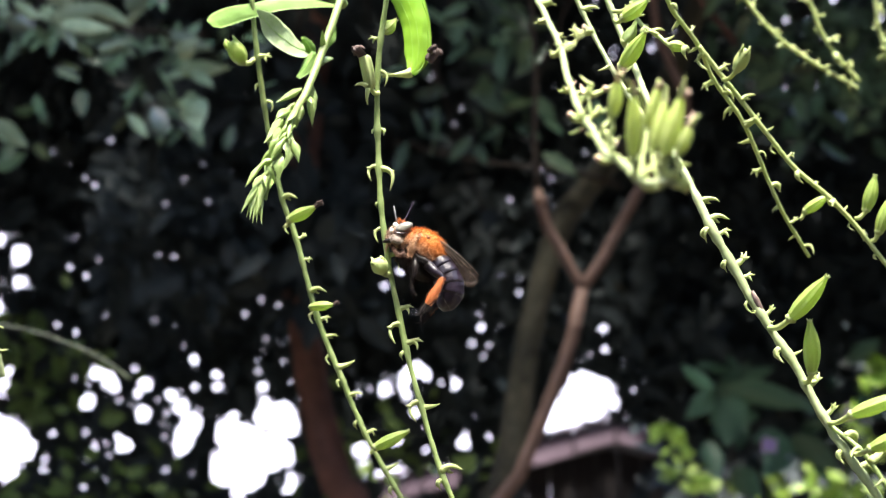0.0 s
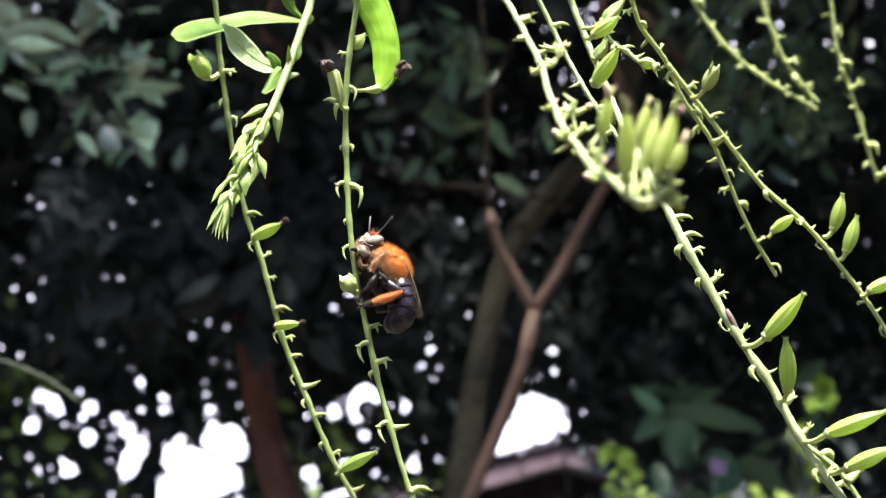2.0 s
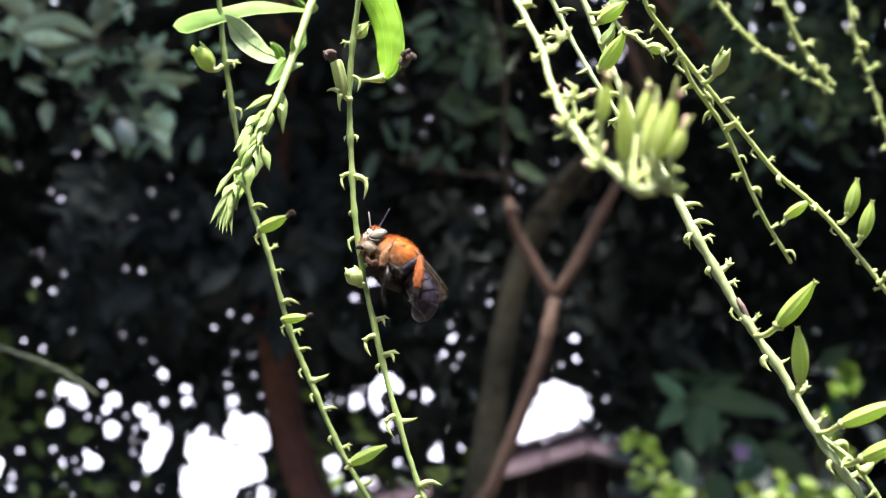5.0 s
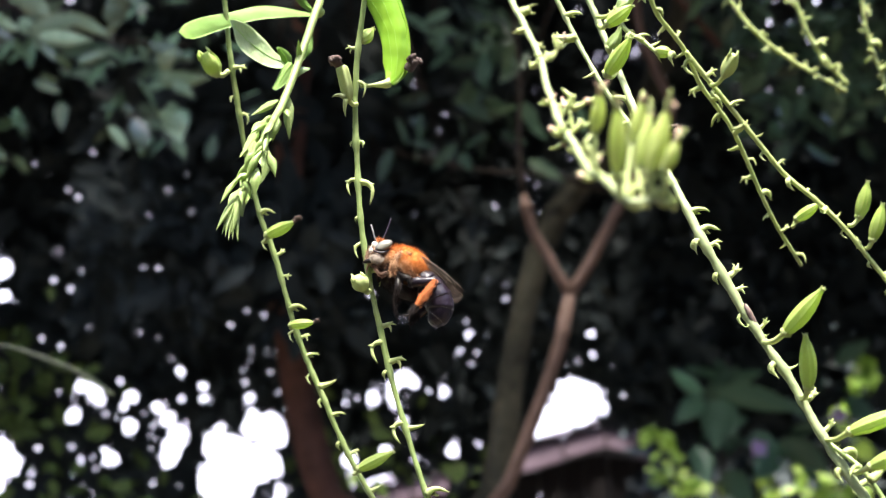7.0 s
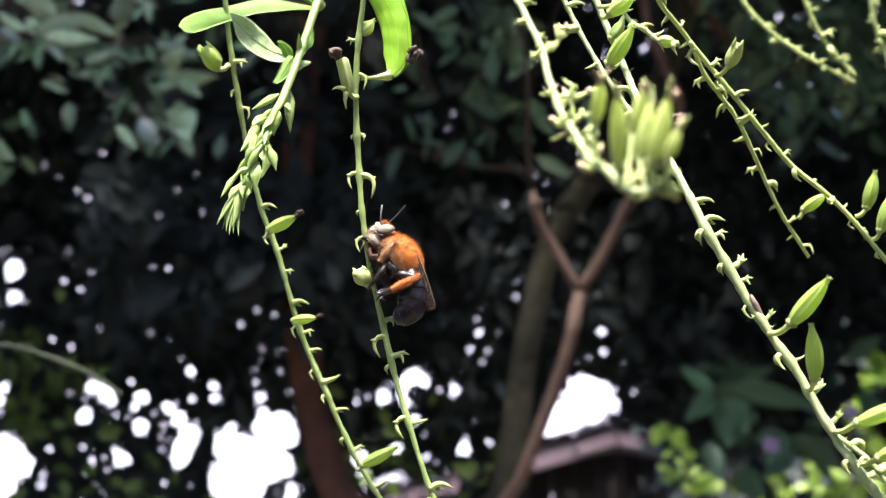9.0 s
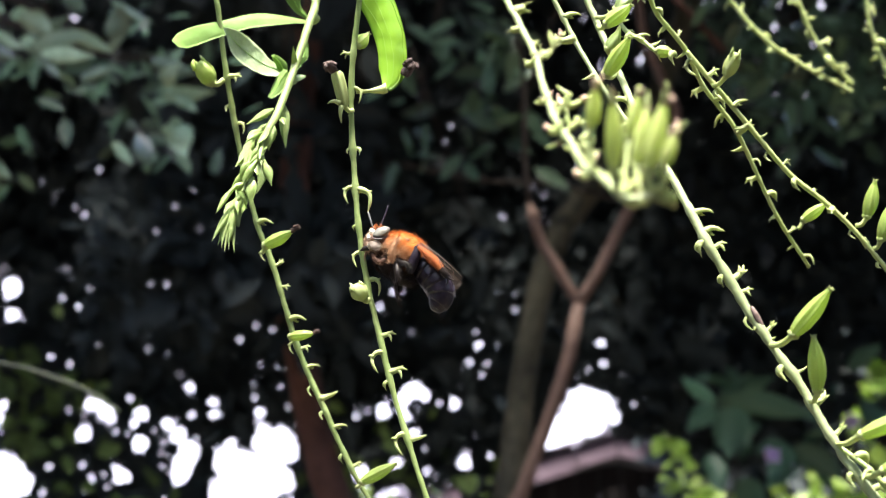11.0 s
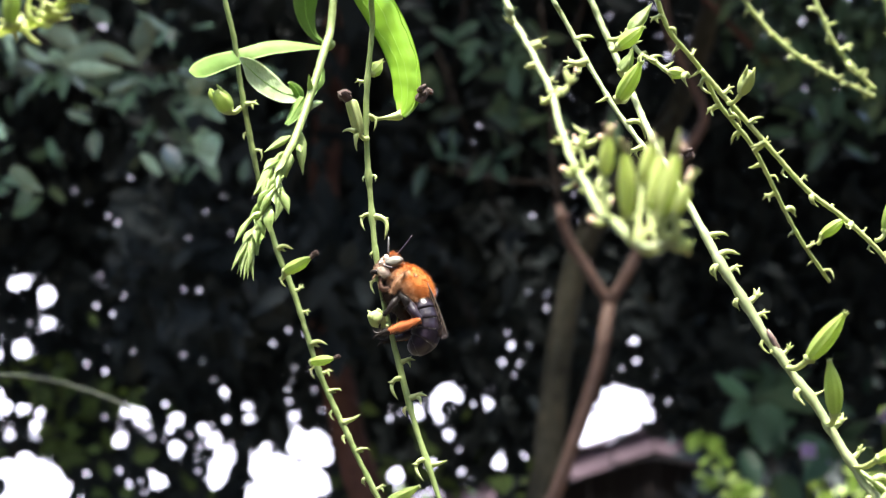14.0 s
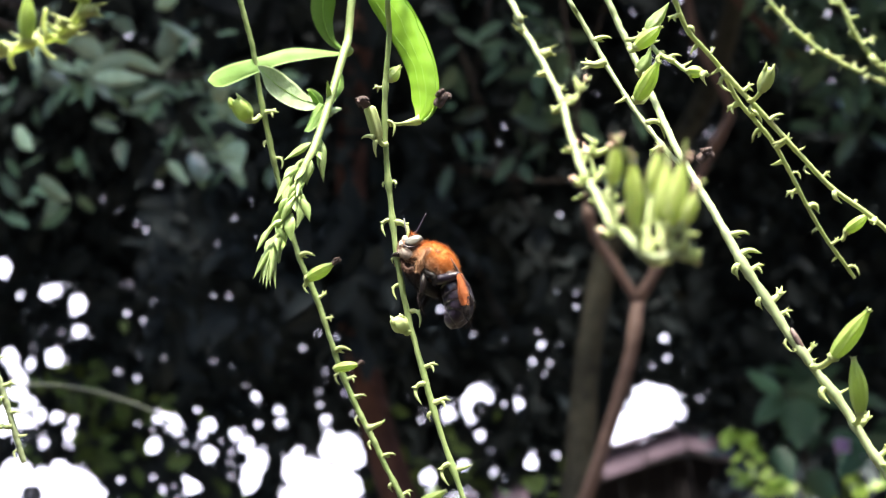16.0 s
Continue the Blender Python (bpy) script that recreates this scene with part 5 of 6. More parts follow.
SHOOT = [(-0.0214, 0.3081, 1.7177), (-0.0234, 0.3085, 1.7074), (-0.0245, 0.3084, 1.6984), (-0.0253, 0.3055, 1.6938), (-0.0275, 0.3024, 1.6841), (-0.0298, 0.2992, 1.6746), (-0.0318, 0.2956, 1.6666), (-0.0332, 0.2913, 1.6613), (-0.0344, 0.2885, 1.6561), (-0.0368, 0.2880, 1.6491), (-0.0392, 0.2871, 1.6433)]


def leafy_shoot():
    ob = thing("leafy_shoot", SHOOT[0], "tender green shoot with narrow leaves and young buds", "shoot")
    part("stalk", tube(smooth_line(SHOOT, 60), np.r_[np.linspace(0.0010, 0.00085, 42), np.linspace(0.0008, 0.0004, 18)], 10, 0.03, 31), STEM, ob)
    node = (-0.0252, 0.3099, 1.6959)
    part("node", lathe([(-0.0012, 0.0009), (-0.0006, 0.0014), (0.0, 0.0016), (0.0006, 0.0014), (0.0012, 0.001)], 12, 3, 0.12), STEM, ob, at=Matrix.Translation(node))

    def leaf(points, widths, twist, across, mat, fold=0.2, label="", rib=True):
        line = smooth_line(points, 22)
        w = np.interp(np.linspace(0, 1, 22), np.linspace(0, 1, len(widths)), widths) * 0.001
        leaf_ob = part("leaf", blade(line, w, fold, twist, 0.00015, across, 10), mat, ob, label)
        if rib:
            part("midrib", tube(line[:-1] - np.array([0, 0.00012, 0]), np.linspace(0.00012, 0.00004, 21), 5), VEIN_GREEN, leaf_ob)

    leaf([(-0.0261, 0.3110, 1.6957), (-0.0317, 0.3081, 1.6951), (-0.0385, 0.3054, 1.6940), (-0.0452, 0.3029, 1.6911), (-0.0497, 0.3001, 1.6885), (-0.0524, 0.2976, 1.6862), (-0.0538, 0.2958, 1.6846), (-0.0544, 0.2940, 1.6833)], (0.5, 0.9, 1.4, 1.9, 2.0, 1.9, 1.8, 1.9, 2.1, 2.2, 2.0, 1.0), (-34, 22), (0, 1, 0.1), TENDER, 0.12, "narrow green leaf, twisted at its tip", rib=False)
    leaf([(-0.0320, 0.3114, 1.6833), (-0.0355, 0.3055, 1.6823), (-0.0395, 0.2991, 1.6831), (-0.0421, 0.2945, 1.6847), (-0.0430, 0.2904, 1.6848)], (0.5, 2.0, 3.0, 3.5, 3.6, 3.3, 2.7, 1.6, 0.4), (-25, -20), (0, 1, 0.1), GLOSSY, -0.12, "pale glossy oval leaf")
    leaf([(-0.0269, 0.3161, 1.6991), (-0.0294, 0.3139, 1.7011), (-0.0306, 0.3109, 1.7058), (-0.0295, 0.3073, 1.7114), (-0.0275, 0.3041, 1.7156)], (0.5, 1.2, 2.2, 2.9, 3.0, 2.4, 0.8), (-20, -10), (0, 1, 0.1), TENDER)
    leaf([(-0.0316, 0.3132, 1.6804), (-0.0296, 0.3121, 1.6817), (-0.0282, 0.3114, 1.6817), (-0.0270, 0.3107, 1.6816)], (0.6, 1.0, 0.9, 0.2), (10, 10), (0, 1, 0.1), GLOSSY)
    leaf([(-0.0309, 0.3067, 1.6814), (-0.0323, 0.3063, 1.6790), (-0.0337, 0.3060, 1.6763), (-0.0349, 0.3055, 1.6745)], (0.9, 1.5, 1.3, 0.6), (10, -20), (0, 1, 0.1), TENDER, 0.4)
    leaf([(-0.0318, 0.3097, 1.6818), (-0.0326, 0.3081, 1.6838), (-0.0339, 0.3068, 1.6850), (-0.0343, 0.3058, 1.6848)], (0.8, 1.3, 0.9, 0.2), (0, 10), (0, 1, 0.1), TENDER, 0.4)
    leaf([(-0.0269, 0.3114, 1.6907), (-0.0275, 0.3110, 1.6871), (-0.0289, 0.3103, 1.6847), (-0.0296, 0.3097, 1.6818)], (0.6, 1.1, 0.9, 0.3), (10, 10), (0, 1, 0.1), TENDER, 0.5)
    for base, tip, w in (((-0.0308, 0.2994, 1.6700), (-0.0305, 0.3001, 1.6599), 0.0029), ((-0.0335, 0.3025, 1.6704), (-0.0393, 0.2997, 1.6657), 0.0020), ((-0.0331, 0.2988, 1.6649), (-0.0341, 0.2984, 1.6588), 0.0028), ((-0.0285, 0.3020, 1.6794), (-0.0285, 0.2978, 1.6835), 0.0016), ((-0.0347, 0.2973, 1.6629), (-0.0362, 0.2954, 1.6545), 0.0030), ((-0.0373, 0.2985, 1.6621), (-0.0409, 0.2946, 1.6539), 0.0028), ((-0.0351, 0.2959, 1.6565), (-0.0361, 0.2942, 1.6475), 0.0028), ((-0.0376, 0.2955, 1.6580), (-0.0386, 0.2934, 1.6507), 0.0026), ((-0.0379, 0.2933, 1.6509), (-0.0398, 0.2900, 1.6442), 0.0026), ((-0.0389, 0.2930, 1.6482), (-0.0392, 0.2904, 1.6389), 0.0024), ((-0.0405, 0.2918, 1.6453), (-0.0424, 0.2890, 1.6403), 0.0028), ((-0.0357, 0.2942, 1.6589), (-0.0350, 0.2936, 1.6534), 0.0022), ((-0.0339, 0.2959, 1.6642), (-0.0374, 0.2942, 1.6592), 0.0022), ((-0.0394, 0.2909, 1.6447), (-0.0397, 0.2885, 1.6382), 0.0024)):
        part("bud", YOUNG, LUSH, ob, at=upright(base, tip, 0.8 * w, 70 * len(ob.children)))
    for base, tip, w in (((-0.0397, 0.2891, 1.6435), (-0.0444, 0.2873, 1.6351), 0.0017), ((-0.0400, 0.2884, 1.6424), (-0.0432, 0.2875, 1.6342), 0.0016), ((-0.0402, 0.2885, 1.6419), (-0.0417, 0.2869, 1.6327), 0.0016), ((-0.0400, 0.2885, 1.6419), (-0.0398, 0.2879, 1.6327), 0.0015), ((-0.0396, 0.2892, 1.6432), (-0.0392, 0.2885, 1.6383), 0.0018), ((-0.0406, 0.2877, 1.6412), (-0.0410, 0.2865, 1.6343), 0.0017), ((-0.0411, 0.2877, 1.6412), (-0.0436, 0.2861, 1.6357), 0.0016), ((-0.0397, 0.2883, 1.6426), (-0.0406, 0.2871, 1.6359), 0.0019), ((-0.0408, 0.2878, 1.6409), (-0.0423, 0.2867, 1.6334), 0.0013), ((-0.0401, 0.2878, 1.6409), (-0.0408, 0.2868, 1.6329), 0.0013)):
        part("bud_tip", FINGER, LUSH, ob, at=upright(base, tip, w, 50 * len(ob.children)))
    line = smooth_line(SHOOT[6:], 60)
    for k in range(24):
        r = rng(190 + k)
        i = int(r.uniform(0, 54))
        a = line[i] + r.normal(size=3) * [0.0010, 0.0007, 0.0006]
        out = r.normal()
        down = line[min(i + 6, 59)] - line[i]
        down /= np.linalg.norm(down)
        long = r.uniform(0.0028, 0.0080)
        b = a + 0.5 * long * down + np.array([0.0011 * out, r.uniform(-0.0014, 0.0004), 0.0006])
        c = a + long * down * r.uniform(0.8, 1.0) + np.array([0.0022 * out, r.uniform(-0.0014, 0.0002), r.uniform(-0.0008, 0.0006)])
        run = smooth_line([a, b, c], 9)
        if k % 3:
            wide = 0.0011 * r.uniform(0.7, 1.2) * np.array([0.3, 0.55, 0.8, 1.0, 1.0, 0.85, 0.6, 0.32, 0.05])
            part("bract", blade(run, wide, r.uniform(0.2, 0.8), (r.uniform(-70, 70), r.uniform(-70, 70)), 0.00012, (0, 1, 0.2), 6), LUSH, ob)
        else:
            wide = 0.00058 * r.uniform(0.8, 1.3) * np.array([0.35, 0.5, 0.7, 0.9, 1.0, 0.9, 0.6, 0.3, 0.06])
            part("bud", tube(run, wide, 8, 0.14, 90 + k), LUSH, ob)
    return ob


leafy_shoot()

FOLDED = [(-0.0176, 0.2807, 1.7041), (-0.0146, 0.2812, 1.6980), (-0.0108, 0.2818, 1.6912), (-0.0076, 0.2826, 1.6842), (-0.0058, 0.2832, 1.6773), (-0.0057, 0.2837, 1.6709), (-0.0070, 0.2835, 1.6667)]


def folded_leaf():
    """Two halves of a leaf pressed together along the fold: the front one ends in a scalloped edge, and the rim of the rear one shows beside it."""
    ob = thing("folded_leaf", FOLDED[-1], "vivid green leaf folded lengthwise behind the stem", "leaf")
    n, seg = 56, 20
    line = smooth_line(FOLDED, n)
    s = np.linspace(0, 1, n)
    w = 0.0038 * np.minimum(1, (s + 0.45) / 0.7) * (1 - 0.28 * np.clip((s - 0.45) / 0.55, 0, 1)) * np.minimum(1, np.maximum(1.02 - s, 0) / 0.14) ** 0.6

    def vein(c, f, i):
        return c + 0.16 * np.sin(i * f + c * 9) + 0.03 * np.sin(i * 3.1 * f)

    for rear in (1, 0):
        edge = 1.0 if rear else 0.80 + 0.05 * np.sin(s * 21) + 0.03 * np.sin(s * 47 + 1)
        half = w * (1 + edge) / 2
        mid = line + np.outer(half - w, (1, 0, 0)) + (np.array([0, 0.0009, 0]) if rear else 0)
        verts, faces = blade(mid, half, 0.30, (-10, 12), 0.0002, (0, 1, 0.1), seg)
        for i in range(n):
            for k in range(seg + 1):
                q = -1 + 2 * k / seg
                rise = sum(np.exp(-((q - vein(c, f, i)) / 0.06) ** 2) for c, f in ((-0.5, 0.13), (0.15, 0.11), (0.6, 0.16))) * 0.00004
                rise += 0.00007 * np.sin(i * 0.8 + 4 * q) * np.sin(i * 0.29 - 5 * q)
                for layer in (0, 1):
                    m = (2 * i + layer) * (seg + 1) + k
                    verts[m] = (verts[m][0], verts[m][1] - rise, verts[m][2])
        half_ob = part("blade", (verts, faces), VIVID, ob)
        if not rear:
            for c, f in ((-0.5, 0.13), (0.15, 0.11)):
                run = []
                for i in range(1, n - 3):
                    k = int(round((vein(c, f, i) + 1) * seg / 2))
                    p, q = np.array(verts[2 * i * (seg + 1) + k]), np.array(verts[(2 * i + 1) * (seg + 1) + k])
                    run.append(np.minimum(p, q) * [0, 1, 0] + (p + q) / 2 * [1, 0, 1])
                run = np.array(run)
                for _ in range(3):
                    run[1:-1] = (run[:-2] + 2 * run[1:-1] + run[2:]) / 4
                part("vein", tube(run, np.linspace(0.00005, 0.00003, len(run)), 5), VEIN_GREEN, half_ob, "pale thin vein")
    tip = np.array(FOLDED[-1])
    part("stalk", tube(smooth_line([tip, tip + np.array([-0.002, 0, -0.0004]), (-0.0134, 0.2816, 1.6652)], 8), [0.0011, 0.0010, 0.0008, 0.0006, 0.0004, 0.0004, 0.0004, 0.0004], 8, 0.12, 5), STUB, ob)
    part("withered_tip", WITHER_MESH, WITHER, ob, "withered brown flower", at=upright((-0.0032, 0.2847, 1.6698), (-0.0010, 0.2837, 1.6734), 0.0036))
    return ob


folded_leaf()

# ---- the bee ----
BLACK = material("black_shell", (0.003, 0.002, 0.004), (0.022, 0.014, 0.026), 0.32, 420, 0.6, spec=0.42)
EYE_MAT = material("pale_silver_eye", (0.065, 0.063, 0.056), (0.20, 0.195, 0.175), 0.42, 500, 0.05, spec=0.4)
EYE_BAND = material("olive_eye_band", (0.10, 0.095, 0.075), (0.22, 0.21, 0.17), 0.25, 700, 0.05)
FACE = material("brown_face_fur", (0.075, 0.036, 0.020), (0.46, 0.29, 0.18), 0.75, 650, 0.6, stain=0.13)
GENA = material("cream_cheek_fur", (0.30, 0.235, 0.185), (0.60, 0.52, 0.44), 0.8, 900, 0.5, stain=0.16)
WHITE_FACE = material("cream_face_plate", (0.42, 0.40, 0.33), (0.62, 0.59, 0.52), 0.35, 900, 0.1)
GREY = material("grey_feeler", (0.10, 0.10, 0.10), (0.28, 0.28, 0.28), 0.45, 900, 0.1)
BROWN_LEG = material("dark_brown_leg_fur", (0.003, 0.002, 0.002), (0.018, 0.011, 0.009), 0.5, 900, 0.4, spec=0.25)
LEG_TAN = material("red_brown_leg_fur", (0.012, 0.006, 0.005), (0.13, 0.065, 0.040), 0.7, 700, 0.4, spec=0.2, stain=0.14)
ORANGE_FUR = material("orange_leg_brush", (0.34, 0.088, 0.020), (0.58, 0.20, 0.062), 0.8, 1300, 0.6)
TAN = material("tan_flank_fur", (0.20, 0.090, 0.040), (0.56, 0.35, 0.21), 0.85, 800, 0.4, spec=0.2)
PALE_HAIR = material("pale_grey_hair", (0.16, 0.15, 0.16), (0.42, 0.40, 0.42), 0.5, 900, 0.1)
SHEEN = material("brown_wing_vein", (0.035, 0.025, 0.018), (0.12, 0.09, 0.065), 0.35, 900, 0.1)


def pelt_material():
    """The bee's fur: rust-orange on the back, tan on the flanks, dark brown below."""
    m = material("bee_pelt", (0.62, 0.58, 0.56), (1.06, 1.06, 1.06), 0.85, 1500, 0.5, spec=0.2, stain=0.2)
    nt = m.node_tree
    co, cut, ramp, wob = [nt.nodes.new(k) for k in ("ShaderNodeTexCoord", "ShaderNodeSeparateXYZ", "ShaderNodeValToRGB", "ShaderNodeTexNoise")]
    wob.inputs["Scale"].default_value = 520
    nt.links.new(co.outputs["Object"], cut.inputs[0])
    nt.links.new(co.outputs["Object"], wob.inputs["Vector"])
    # height over the belly, less for what lies forward, in millimetres from -5 to 5
    lift, fore, jitter, span = [nt.nodes.new("ShaderNodeMath") for _ in range(4)]
    for n, kind, a, b in ((fore, "MULTIPLY", cut.outputs["X"], -0.24), (jitter, "MULTIPLY_ADD", wob.outputs["Fac"], 0.005)):
        n.operation = kind
        nt.links.new(a, n.inputs[0])
        n.inputs[1].default_value = b
    jitter.inputs[2].default_value = -0.0025
    lift.operation = span.operation = "ADD"
    nt.links.new(cut.outputs["Z"], lift.inputs[0])
    nt.links.new(fore.outputs[0], lift.inputs[1])
    nt.links.new(lift.outputs[0], span.inputs[0])
    nt.links.new(jitter.outputs[0], span.inputs[1])
    scale = nt.nodes.new("ShaderNodeMapRange")
    scale.inputs["From Min"].default_value, scale.inputs["From Max"].default_value = -0.005, 0.005
    nt.links.new(span.outputs[0], scale.inputs["Value"])
    # fur pattern; the top tone also takes in the highlight on the back
    tones = ((0.0, (0.014, 0.008, 0.007)), (0.16, (0.035, 0.018, 0.012)), (0.25, (0.16, 0.074, 0.036)), (0.38, (0.40, 0.21, 0.11)), (0.54, (0.40, 0.15, 0.045)), (0.72, (0.50, 0.165, 0.036)), (1.0, (0.56, 0.200, 0.050)))
    while len(ramp.color_ramp.elements) < len(tones):
        ramp.color_ramp.elements.new(0.5)
    for e, (p, c) in zip(ramp.color_ramp.elements, tones):
        e.position, e.color = p, (*c, 1)
    nt.links.new(scale.outputs[0], ramp.inputs["Fac"])
    mix = nt.nodes.new("ShaderNodeMix")
    mix.data_type, mix.blend_type = "RGBA", "MULTIPLY"
    mix.inputs[0].default_value = 1.0
    b = nt.nodes["Principled BSDF"]
    nt.links.new(b.inputs["Base Color"].links[0].from_socket, mix.inputs[6])
    nt.links.new(ramp.outputs["Color"], mix.inputs[7])
    nt.links.new(mix.outputs[2], b.inputs["Base Color"])
    return m


RUST = pelt_material()


def wing_material():
    m = material("smoky_wing", (0.008, 0.005, 0.004), (0.030, 0.019, 0.014), 0.45, 500, 0.25, spec=0.12)
    nt = m.node_tree
    mix, clear = nt.nodes.new("ShaderNodeMixShader"), nt.nodes.new("ShaderNodeBsdfTransparent")
    mix.inputs["Fac"].default_value = 0.36
    nt.links.new(nt.nodes["Principled BSDF"].outputs[0], mix.inputs[1])
    nt.links.new(clear.outputs[0], mix.inputs[2])
    nt.links.new(mix.outputs[0], nt.nodes["Material Output"].inputs["Surface"])
    return m


WING = wing_material()


def ball(sx, sy, sz, at=(0, 0, 0), seg=18, rings=12, lump=0.0, seed=0, lean=0.0):
    """A rounded body of three half-sizes; lean tips its top backwards, in degrees."""
    r = rng(seed)
    prof = [(np.cos(np.pi * i / rings), np.sin(np.pi * i / rings)) for i in range(rings + 1)]
    verts, faces = [], []
    cl, sl = np.cos(radians(lean)), np.sin(radians(lean))
    for c, s in prof:
        for k in range(seg):
            a = 2 * np.pi * k / seg
            q = 1 + lump * r.normal()
            x, z = sx * c * q, sz * max(s, 0.02) * np.sin(a) * q
            verts.append((at[0] + x * cl - z * sl, at[1] + sy * max(s, 0.02) * np.cos(a) * q, at[2] + x * sl + z * cl))
    faces = [(i * seg + k, (i + 1) * seg + k, (i + 1) * seg + (k + 1) % seg, i * seg + (k + 1) % seg) for i in range(rings) for k in range(seg)]
    return verts, faces


def fur(shape, length, n, seed, thick=0.000022, lay=(-0.6, 0, -0.25), wild=0.42, where=None):
    """Short tapered hairs standing on the faces of a shape, combed the way of lay; where(x, y, z) may thin them out."""
    r = rng(seed)
    v = np.array(shape[0])
    f = np.array([q[:4] for q in shape[1] if len(q) == 4])
    p = v[f[r.integers(0, len(f), n)]]
    s, q = r.uniform(0, 1, (2, n, 1))
    at = (p[:, 0] * (1 - s) + p[:, 1] * s) * (1 - q) + (p[:, 3] * (1 - s) + p[:, 2] * s) * q
    c = v.mean(0)
    out = np.cross(p[:, 2] - p[:, 0], p[:, 3] - p[:, 1])
    out *= np.sign((out * (at - c)).sum(1))[:, None]
    out /= np.linalg.norm(out, axis=1)[:, None] + 1e-12
    # hairs in one small patch lean together
    patch = np.floor(at / 0.0007).astype(int) @ [73, 179, 283] % 997
    tuft = r.normal(size=(997, 3))[patch] * 0.35
    way = out + tuft + r.normal(size=(n, 3)) * wild + np.array(lay)
    way /= np.linalg.norm(way, axis=1)[:, None]
    side = np.cross(way, r.normal(size=(n, 3)))
    side /= np.linalg.norm(side, axis=1)[:, None] + 1e-12
    L = length * r.uniform(0.5, 1.2, (n, 1))
    verts = np.stack([at - thick * side, at + thick * side, at + L * way], 1)
    if where is not None:
        verts = verts[where(*(at.T * 1000))]
    return verts.reshape(-1, 3).tolist(), (np.arange(len(verts))[:, None] * 3 + [0, 1, 2]).tolist()


def local(name, shape, mat, parent, label="", at=None):
    """A part whose shape is in its parent's own space."""
    ob = new(name, mesh(name, shape, mat))
    ob.parent = parent
    if at is not None:
        ob.matrix_basis = at
    return tagged(ob, label)


MM = 0.00107  # the unit of the bee's own measures


def mm(*p):
    return np.array(p) * MM


def bee_pose(x, y, z, nod, turn=0.0):
    """The bee's pose: its head towards -x, raised by nod degrees; turn brings its back towards the viewer."""
    return Matrix.Translation((x, y, z)) @ pose(0, 0, 0, 0, nod, 0) @ pose(0, 0, 0, turn, 0, 0) @ pose(0, 0, 0, 0, 0, 180)


def limb(points, radii, seg=8):
    return tube(smooth_line([mm(*p) for p in points], 16), np.interp(np.linspace(0, 1, 16), np.linspace(0, 1, len(radii)), radii) * MM, seg)


# In the bee's own space x points to its head, y to its left, z to its back; millimetres from the thorax's middle.
bee = thing("bee", (0, 0, 0), "large furry bee with rust-orange thorax and glossy black abdomen", "bee")
_th = ball(4.9 * MM, 3.8 * MM, 3.8 * MM, mm(0.6, 0, 0.45), lump=0.004, seed=1, seg=32, rings=20)
thorax = local("thorax", _th, RUST, bee, "thorax covered in rust-orange fur")
local("fur", fur(_th, 0.95 * MM, 26000, 2, 0.000016), RUST, thorax)
local("flank_fur", fur(_th, 1.15 * MM, 14000, 5, 0.000018, (-0.2, 0, -0.9), 0.3, lambda x, y, z: (z < 0.2 + 0.1 * x) & (z > -3.4) & (np.sin(2.1 * x + 1.3 * z) + np.sin(3.7 * z - x) > 0.1)), TAN, thorax, "tan streaks of fur on the flank")
_ch = ball(3.6 * MM, 3.0 * MM, 2.4 * MM, mm(0.9, 0, -2.7), lump=0.004, seed=4)
chest = local("chest", _ch, RUST, bee, "dark brown furry chest")
local("fur", fur(_ch, 1.0 * MM, 7000, 12, 0.000018, (-0.3, 0, -0.7)), RUST, chest)
for _s in (1, -1):
    # the small plate over the wing root, and the fringe of fur before it
    _p = ball(0.5 * MM, 0.3 * MM, 0.4 * MM, mm(0.9, _s * 3.1, 2.4))
    local("wing_cover", joined(_p, fur(_p, 0.4 * MM, 500, 18)), TAN, bee, "tan plate over the wing root")
    _p = limb([(2.3, _s * 3.0, 2.2), (2.5, _s * 3.5, 0.6), (2.2, _s * 3.7, -1.2), (1.4, _s * 3.5, -3.0)], [0.3, 0.5, 0.5, 0.3])
    local("collar", joined(_p, fur(_p, 0.8 * MM, 2600, 16, 0.000018, (-0.2, 0, -0.8))), TAN, bee, "tan fringe of fur behind the head")

